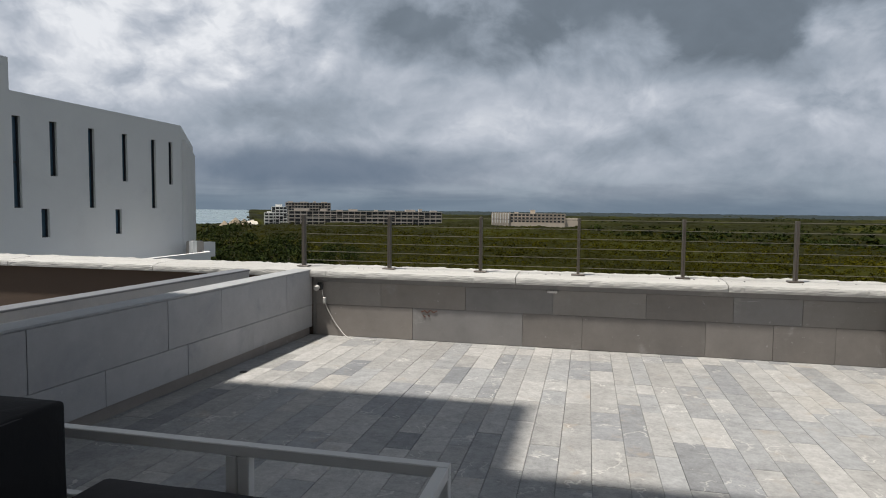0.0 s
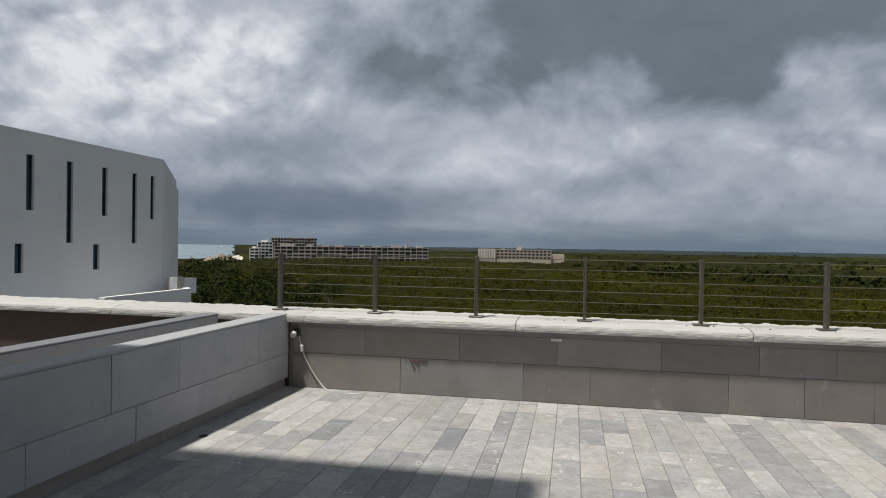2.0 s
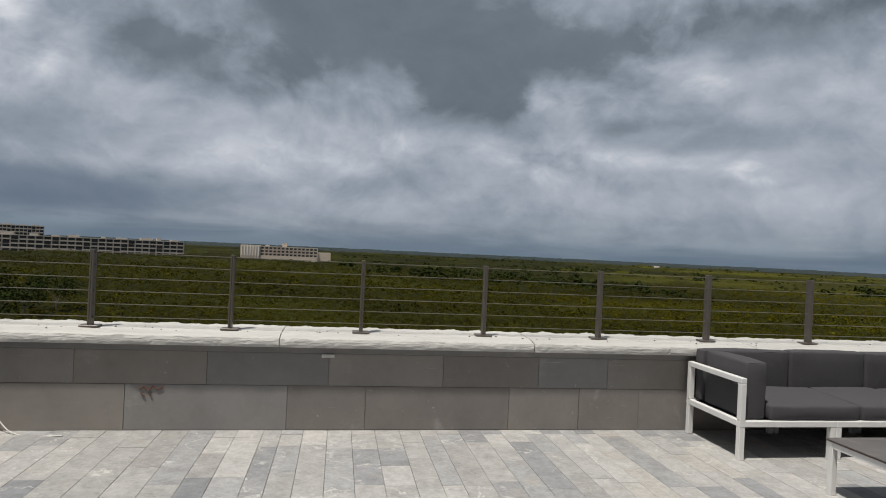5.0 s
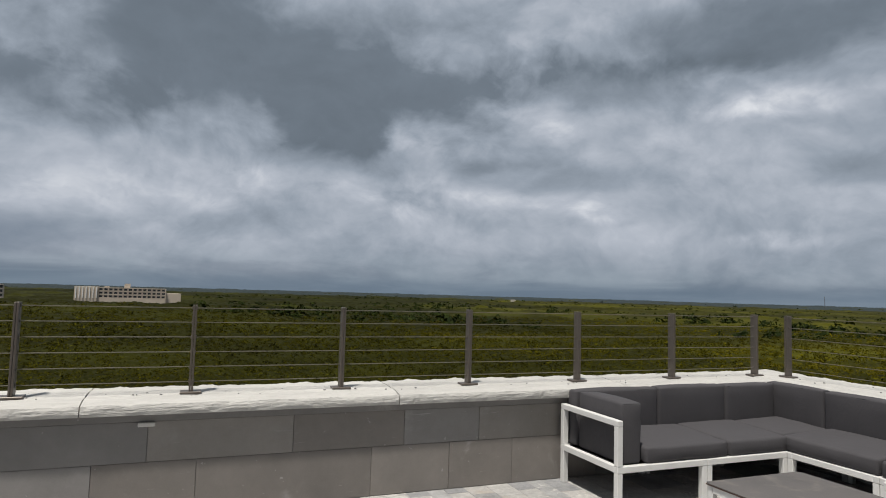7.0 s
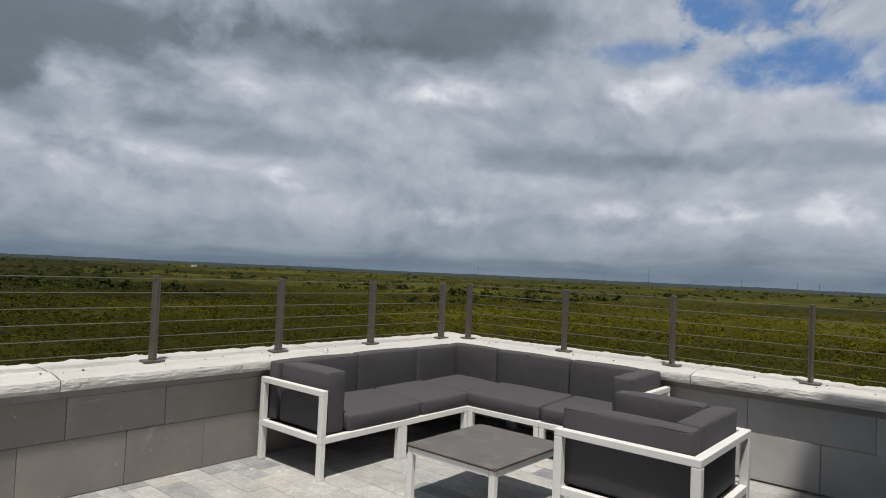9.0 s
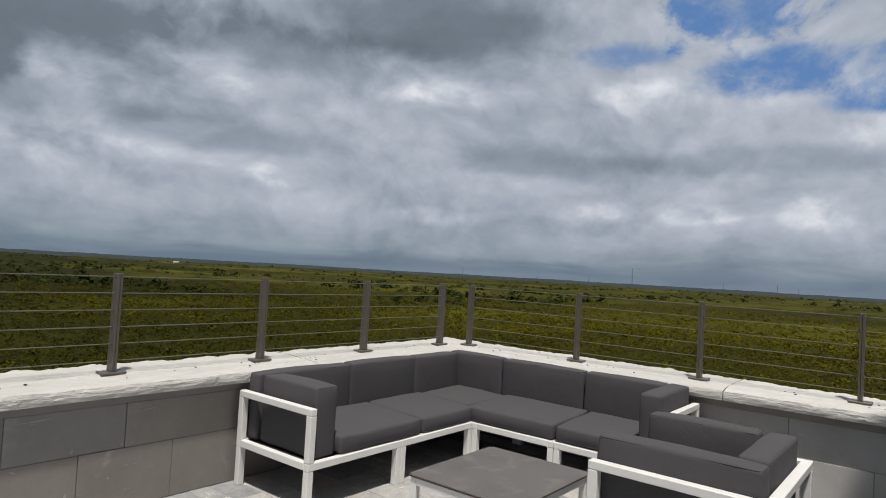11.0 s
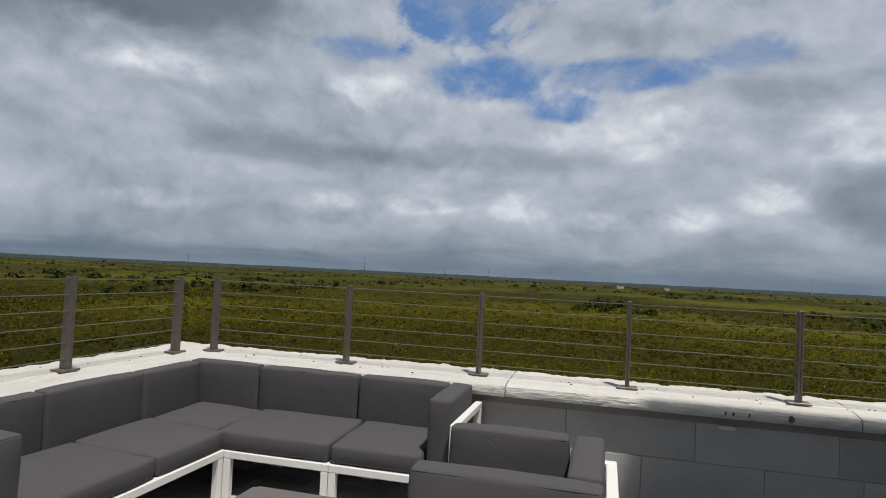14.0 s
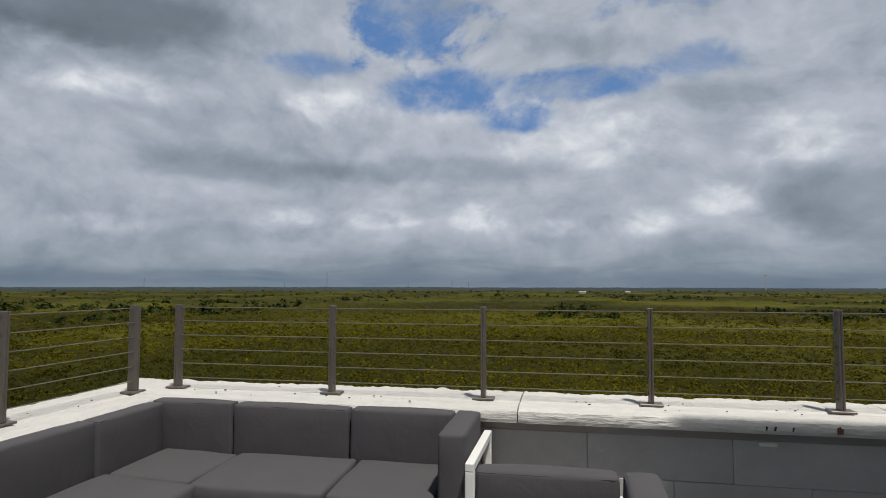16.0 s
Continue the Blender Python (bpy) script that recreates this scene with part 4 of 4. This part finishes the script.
# ---- furniture ----
def bar(t, x0, y0, z0, x1, y1, z1, name="rail"):
    return part(name, box(x0, y0, z0, x1, y1, z1, 0.004), WHITE_FRAME, t)


def cushion(name, x0, y0, z0, x1, y1, z1, label, seed, material=None, group="sofa cushions", puff=0.012, rise=(0, 0)):
    e = 0.009
    bm = pillow(x0 + e, y0 + e, z0, x1 - e, y1 - e, z1, puff, seed)
    for v in bm.verts:
        if v.co.z > (z0 + z1) / 2:
            v.co.z += max(0.0, (v.co.x - x0) / (x1 - x0)) * rise[0] + max(0.0, (v.co.y - y0) / (y1 - y0)) * rise[1]
    ob = link_mesh(name, bm, material or CUSHION, None, "", True)
    tagged(ob, label, "cushion", group)
    r = 0.010
    for z in ((z0 + r + 0.012,) if rise[0] or rise[1] else (z1 - r, z0 + r + 0.012)):
        part("piping", piping(x0 + r + 0.005, y0 + r + 0.005, z, x1 - r - 0.005, y1 - r - 0.005), SEAM, ob)
    return ob


ARM, RAIL, SEAT, LEG = 0.675, 0.325, 0.45, 0.05
BACK_TOP = 0.80


def sofa_module(x0, x1, y0, y1, legs, arm=None):
    """A low white frame: seat rails, legs, and an arm hoop at one end. arm: 'west' or 'south'."""
    t = thing("sofa_frame", pose(0, 0, 0), "white powder coated aluminium frame of a modular sofa", "sofa", "modular sofa")
    h = RAIL
    bar(t, x0, y0, h - 0.05, x1, y0 + 0.045, h, "seat_rail")
    bar(t, x0, y1 - 0.045, h - 0.05, x1, y1, h, "seat_rail")
    bar(t, x0, y0 + 0.046, h - 0.05, x0 + 0.045, y1 - 0.046, h, "seat_rail")
    bar(t, x1 - 0.045, y0 + 0.046, h - 0.05, x1, y1 - 0.046, h, "seat_rail")
    part("seat_panel", box(x0 + 0.047, y0 + 0.047, h - 0.03, x1 - 0.047, y1 - 0.047, h - 0.012), BLACK_PLASTIC, t, "dark seat panel")
    for x, y in legs:
        bar(t, x - LEG / 2, y - LEG / 2, 0, x + LEG / 2, y + LEG / 2, h - 0.051, "leg")
    if arm == "west":
        for y in (y0 + 0.025, y1 - 0.025):
            bar(t, x0, y - 0.025, h + 0.001, x0 + 0.05, y + 0.025, ARM - 0.046, "arm_post")
        bar(t, x0, y0, ARM - 0.045, x0 + 0.05, y1, ARM, "arm_rail")
    if arm == "south":
        for x in (x0 + 0.025, x1 - 0.025):
            bar(t, x - 0.025, y0, h + 0.001, x + 0.025, y0 + 0.05, ARM - 0.046, "arm_post")
        bar(t, x0, y0, ARM - 0.045, x1, y0 + 0.05, ARM, "arm_rail")
    return t


NB, NF = -0.07, -0.875  # back and front of the sofa along the north wall
EB, EF = EAST - 0.10, EAST - 0.905


def four_legs(x0, x1, y0, y1):
    return [(x, y) for x in (x0 + 0.026, x1 - 0.026) for y in (y0 + 0.026, y1 - 0.026)]


sofa_module(6.18, 7.076, NF, NB, four_legs(6.18, 7.076, NF, NB), "west")
sofa_module(7.08, 7.984, NF, NB, four_legs(7.08, 7.984, NF, NB))
sofa_module(7.988, EB, NF, NB, four_legs(7.988, EB, NF, NB))
sofa_module(EF, EB, -1.664, NF - 0.004, four_legs(EF, EB, -1.664, NF - 0.004))
sofa_module(EF, EB, -2.53, -1.668, four_legs(EF, EB, -2.53, -1.668), "south")

S0 = RAIL + 0.003
cushion("seat_cushion", 6.46, NF + 0.01, S0, 7.325, NB - 0.15, SEAT, "thick grey cloth seat cushion on the sofa", 1, rise=(0, 0.03))
cushion("seat_cushion", 7.33, NF + 0.01, S0, 8.02, NB - 0.15, SEAT, "thick grey cloth seat cushion on the sofa", 2, rise=(0, 0.03))
cushion("seat_cushion", 8.03, -0.79, S0, EB - 0.15, NB - 0.15, SEAT + 0.005, "square grey cloth seat cushion in the sofa corner", 3, rise=(0.015, 0.015))
cushion("seat_cushion", EF + 0.01, -1.655, S0, EB - 0.15, -0.80, SEAT + 0.004, "thick grey cloth seat cushion on the sofa", 4, rise=(0.03, 0))
cushion("seat_cushion", EF + 0.01, -2.30, S0, EB - 0.15, -1.66, SEAT, "thick grey cloth seat cushion on the sofa", 5, rise=(0.03, 0))
cushion("back_cushion", 6.24, NB - 0.145, S0, 7.145, NB + 0.0, BACK_TOP, "upright grey cloth back cushion on the sofa", 6)
cushion("back_cushion", 7.15, NB - 0.145, S0, 7.965, NB + 0.0, BACK_TOP + 0.005, "upright grey cloth back cushion on the sofa", 7)
cushion("back_cushion", 7.97, NB - 0.145, S0, EB - 0.15, NB + 0.0, BACK_TOP, "upright grey cloth back cushion on the sofa", 8)
cushion("back_cushion", EB - 0.145, -0.715, S0, EB + 0.0, NB, BACK_TOP + 0.005, "upright grey cloth back cushion on the sofa", 9)
cushion("back_cushion", EB - 0.145, -1.575, S0, EB + 0.0, -0.72, BACK_TOP, "upright grey cloth back cushion on the sofa", 10)
cushion("back_cushion", EB - 0.145, -2.30, S0, EB + 0.0, -1.58, BACK_TOP, "upright grey cloth back cushion on the sofa", 11)
cushion("arm_cushion", 6.25, -0.835, S0, 6.455, NB - 0.155, BACK_TOP, "grey cloth arm cushion with a welted edge", 12)
cushion("arm_cushion", EF + 0.06, -2.475, S0, EB - 0.05, -2.305, BACK_TOP + 0.01, "grey cloth arm cushion with a welted edge", 13)


def armchair_frame(x0, y0, x1, y1):
    t = thing("armchair_frame", pose(0, 0, 0), "white powder coated aluminium armchair frame", "armchair")
    h = RAIL
    for x in (x0, x1 - 0.055):
        for y in (y0, y1 - 0.055):
            bar(t, x, y, 0, x + 0.055, y + 0.055, ARM - 0.046, "leg")
        bar(t, x, y0, ARM - 0.045, x + 0.055, y1, ARM, "arm_rail")
        bar(t, x + 0.004, y0 + 0.056, h - 0.05, x + 0.051, y1 - 0.056, h, "seat_rail")
    bar(t, x0 + 0.056, y0, ARM - 0.045, x1 - 0.056, y0 + 0.055, ARM, "back_rail")
    bar(t, x0 + 0.056, y0 + 0.004, h - 0.05, x1 - 0.056, y0 + 0.05, h, "seat_rail")
    bar(t, x0 + 0.056, y1 - 0.05, h - 0.05, x1 - 0.056, y1 - 0.004, h, "seat_rail")
    part("seat_panel", box(x0 + 0.058, y0 + 0.057, h - 0.03, x1 - 0.058, y1 - 0.057, h - 0.012), BLACK_PLASTIC, t, "dark seat panel")
    return t


CX0, CX1, CY0, CY1 = 6.60, 7.60, -3.49, -2.60
armchair_frame(CX0, CY0, CX1, CY1)
cushion("arm_cushion", CX0 + 0.058, CY0 + 0.06, S0, CX0 + 0.215, CY1 - 0.01, BACK_TOP, "grey cloth arm cushion on the armchair", 14, group="armchair cushions")
cushion("arm_cushion", CX1 - 0.21, CY0 + 0.235, S0, CX1 - 0.058, CY1 - 0.01, BACK_TOP + 0.01, "grey cloth arm cushion on the armchair", 15, group="armchair cushions")
cushion("back_cushion", CX0 + 0.217, CY0 + 0.06, S0, CX1 - 0.058, CY0 + 0.23, BACK_TOP + 0.008, "grey cloth back cushion on the armchair", 16, group="armchair cushions")
cushion("seat_cushion", CX0 + 0.225, CY0 + 0.235, S0, CX1 - 0.215, CY1 + 0.0, SEAT, "grey cloth seat cushion on the armchair", 17, group="armchair cushions")


def coffee_table(x0, y0, x1, y1, z):
    t = thing("coffee_table", pose(0, 0, 0), "low square coffee table with a dark stone-look top and white legs", "table")
    bm = box(x0, y0, z - 0.006, x1, y1, z)
    bmesh.ops.bevel(bm, geom=[e for e in bm.edges if abs(e.verts[0].co.z - e.verts[1].co.z) > 0.004], offset=0.02, segments=4, affect="EDGES")
    top = part("tabletop", bm, TABLE_TOP, t, "dark mottled ceramic top")
    part("edge_band", box(x0 + 0.004, y0 + 0.004, z - 0.016, x1 - 0.004, y1 - 0.004, z - 0.0062, 0.002), TABLE_EDGE, top, "brown edge band")
    for y in (y0 + 0.012, y1 - 0.057):
        bar(t, x0 + 0.058, y, z - 0.062, x1 - 0.058, y + 0.045, z - 0.0165, "apron")
    for x in (x0 + 0.012, x1 - 0.057):
        bar(t, x, y0 + 0.058, z - 0.062, x + 0.045, y1 - 0.058, z - 0.0165, "apron")
        for y in (y0 + 0.012, y1 - 0.057):
            bar(t, x, y, 0, x + 0.045, y + 0.045, z - 0.017, "leg")
    return t


coffee_table(6.38, -2.32, 7.27, -1.55, 0.395)

# the dark lounge set under the roof
t = thing("lounge_frame", pose(0, 0, 0), "white aluminium lounge frame in the shade", "sofa", "shaded lounge")
bar(t, 0.70, -4.95, 0.575, 2.72, -4.90, 0.62, "back_rail")
bar(t, 2.675, -5.75, 0.575, 2.72, -4.951, 0.62, "arm_rail")
for x, y in ((1.80, -4.95), (1.853, -4.95), (2.67, -4.95), (2.67, -5.75), (0.70, -4.95)):
    bar(t, x, y, 0, x + 0.05, y + 0.05, 0.574, "leg")
bar(t, 0.70, -5.75, 0.275, 2.67, -5.705, 0.325, "seat_rail")
bar(t, 0.751, -4.945, 0.275, 2.67, -4.90, 0.325, "seat_rail")
cushion("seat_cushion", 1.30, -5.74, S0, 2.66, -5.02, 0.47, "dark grey cloth seat cushion in the shade", 18, group="shaded lounge cushions")
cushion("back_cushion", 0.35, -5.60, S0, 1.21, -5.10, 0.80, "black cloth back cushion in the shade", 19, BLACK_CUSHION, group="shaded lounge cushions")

# ---- small things on the walls ----
t = thing("wall_lamp_wire", pose(0.0, -0.012, 0), "loose white cable with an inline switch hanging on the wall", "cable")
cable = bpy.data.curves.new("cable", "CURVE")
cable.dimensions, cable.bevel_depth, cable.bevel_resolution = "3D", 0.005, 2
line = cable.splines.new("BEZIER")
way_points = ((0.03, -0.02, 0.60), (0.07, -0.025, 0.44), (0.13, -0.02, 0.30), (0.27, -0.03, 0.10), (0.42, -0.10, 0.008), (0.80, -0.16, 0.007))
line.bezier_points.add(len(way_points) - 1)
for p, c in zip(line.bezier_points, way_points):
    p.co, p.handle_left_type, p.handle_right_type = c, "AUTO", "AUTO"
holder = bpy.data.objects.new("cable_curve", cable)
me = bpy.data.meshes.new_from_object(holder)
bpy.data.objects.remove(holder)
me.materials.clear()
me.materials.append(PALE_PLASTIC)
ob = new("cable", me)
ob.parent = t
part("switch", box(0.055, -0.045, 0.40, 0.095, -0.012, 0.475, 0.008), PALE_PLASTIC, t)
part("junction_box", box(-0.02, -0.045, 0.565, 0.05, 0.0, 0.655, 0.01), BLACK_PLASTIC, t, "black junction box")
part("lamp_socket", tube((-0.005, -0.05, 0.60), (-0.005, -0.10, 0.585), 0.03, 12), PALE_PLASTIC, t)

for x, y, turn in ((2.83, -0.016, 0), (EAST - 0.016, -4.25, -90)):
    t = thing("wall_light", pose(x, y, 0.635, 0, 0, turn), "small flat white wall light under the coping", "wall light", "wall lights")
    part("body", box(-0.055, -0.02, 0, 0.055, 0.006, 0.028, 0.004), PALE_PLASTIC, t)
t = thing("floor_drain", pose(-0.02, -1.85, 0.0), "small dark drain hole beside the wall", "drain")
part("grate", tube((0.06, 0, 0.002), (0.06, 0, 0.006), 0.035, 12), BLACK_PLASTIC, t)


def scribble(name, m, strokes, material, label):
    """Thin flat strokes lying on a face: x along, z up."""
    t = thing(name, m, label, "mark")
    for x0, z0, x1, z1 in strokes:
        part("stroke", tube((x0, 0, z0), (x1, 0, z1), 0.006, 5), material, t)


scribble("rust_mark", pose(1.30, -0.009, 0.335), ((0.0, 0.01, 0.04, 0.03), (0.04, 0.03, 0.07, 0.0), (0.07, 0.0, 0.11, 0.035), (0.12, 0.03, 0.15, 0.005), (0.15, 0.01, 0.19, 0.03), (0.02, -0.03, 0.05, -0.05), (0.08, -0.02, 0.10, -0.045)), RUST_STAIN, "faint reddish scrawl on the stone wall")
scribble("rust_mark", pose(EAST - 0.100, -4.62, 0.745, 0, 0, -90), ((0.0, 0.0, 0.0, 0.04), (0.012, 0.0, 0.012, 0.045), (0.024, 0.002, 0.024, 0.035)), RUST_STAIN, "brown stain on the white coping")
for y in (-4.22, -4.27, -4.37):
    scribble("scuff_mark", pose(EAST - 0.100, y, 0.75, 0, 0, -90), ((0.0, 0.0, 0.006, 0.025),), DARK_OPENING, "dark scuff on the white coping")


def build_litter():
    r = random.Random(8)
    bm = bmesh.new()
    for i in range(120):
        east_side = i % 2
        along = r.uniform(0, 8.6)
        across = r.choice((r.gauss(0.25, 0.05), r.uniform(0.05, 0.5)))
        x, y = (EAST - 0.095 + across, -along) if east_side else (along, -0.095 + across)
        s = r.uniform(0.003, 0.008)
        bmesh.ops.create_icosphere(bm, subdivisions=1, radius=s, matrix=Matrix.Translation((x, y, 0.8275 + s * 0.3)) @ Matrix.Rotation(r.uniform(0, 3), 4, "Z") @ Matrix.Diagonal((1.6, 1, 0.6, 1)))
    ob = link_mesh("dry_leaf_bits", bm, DARK_OPENING)
    tagged(ob, "dark bits of dry leaf strewn on the coping", "litter", kind="stuff")


build_litter()


# ---- floor planks, last ----
def plank_mesh(w, l):
    bm = box(-w / 2, -l / 2, -0.011, w / 2, l / 2, 0.0, 0.0015)
    me = bpy.data.meshes.new("plank")
    bm.to_mesh(me)
    bm.free()
    me.materials.append(STONE_TILE)
    return me


def build_planks():
    r = random.Random(21)
    widths = (0.150, 0.178, 0.203, 0.203, 0.215)
    gap = 0.0026
    lengths = (0.30, 0.40, 0.50, 0.60, 0.75, 0.90, 1.10)
    meshes = {(w, l): plank_mesh(w - gap, l - gap) for w in set(widths) for l in lengths}
    spare_v, spare_f, count = [], [], 0
    x = -0.35
    while x < EAST - 0.13:
        width = min(r.choice(widths), EAST + 0.015 - x)
        pieces, y = [], 0.0
        cut = r.choice((0.0, 0.12, 0.2, 0.35, 0.45))
        if cut:
            pieces.append((0.0, cut))
            y = -cut
        while y > SOUTH + 1.1:
            l = r.choice(lengths)
            pieces.append((y, l))
            y -= l
        for top, l in pieces:
            cx, cy = x + width / 2, top - l / 2
            lift = r.uniform(-0.0012, 0.0012)
            if -4.2 < cy and 0.15 < cx < 6.3 and (width, l) in meshes and count < 299:
                p = new("plank", meshes[(width, l)])
                p.parent = floor
                p.location = (cx, cy, lift)
                count += 1
            else:
                k = len(spare_v)
                w2, l2 = (width - gap) / 2, (l - gap) / 2
                for z in (-0.011, 0.0):
                    spare_v += [(cx - w2, cy - l2, z + lift), (cx + w2, cy - l2, z + lift), (cx + w2, cy + l2, z + lift), (cx - w2, cy + l2, z + lift)]
                spare_f += [(k + 4, k + 5, k + 6, k + 7), (k, k + 1, k + 5, k + 4), (k + 1, k + 2, k + 6, k + 5), (k + 2, k + 3, k + 7, k + 6), (k + 3, k, k + 4, k + 7)]
        x += width
    rest = joined_mesh("planks", np.array(spare_v), np.array(spare_f), STONE_TILE_JOINED)
    rest.parent = floor
    tagged(rest, kind="stuff")


build_planks()
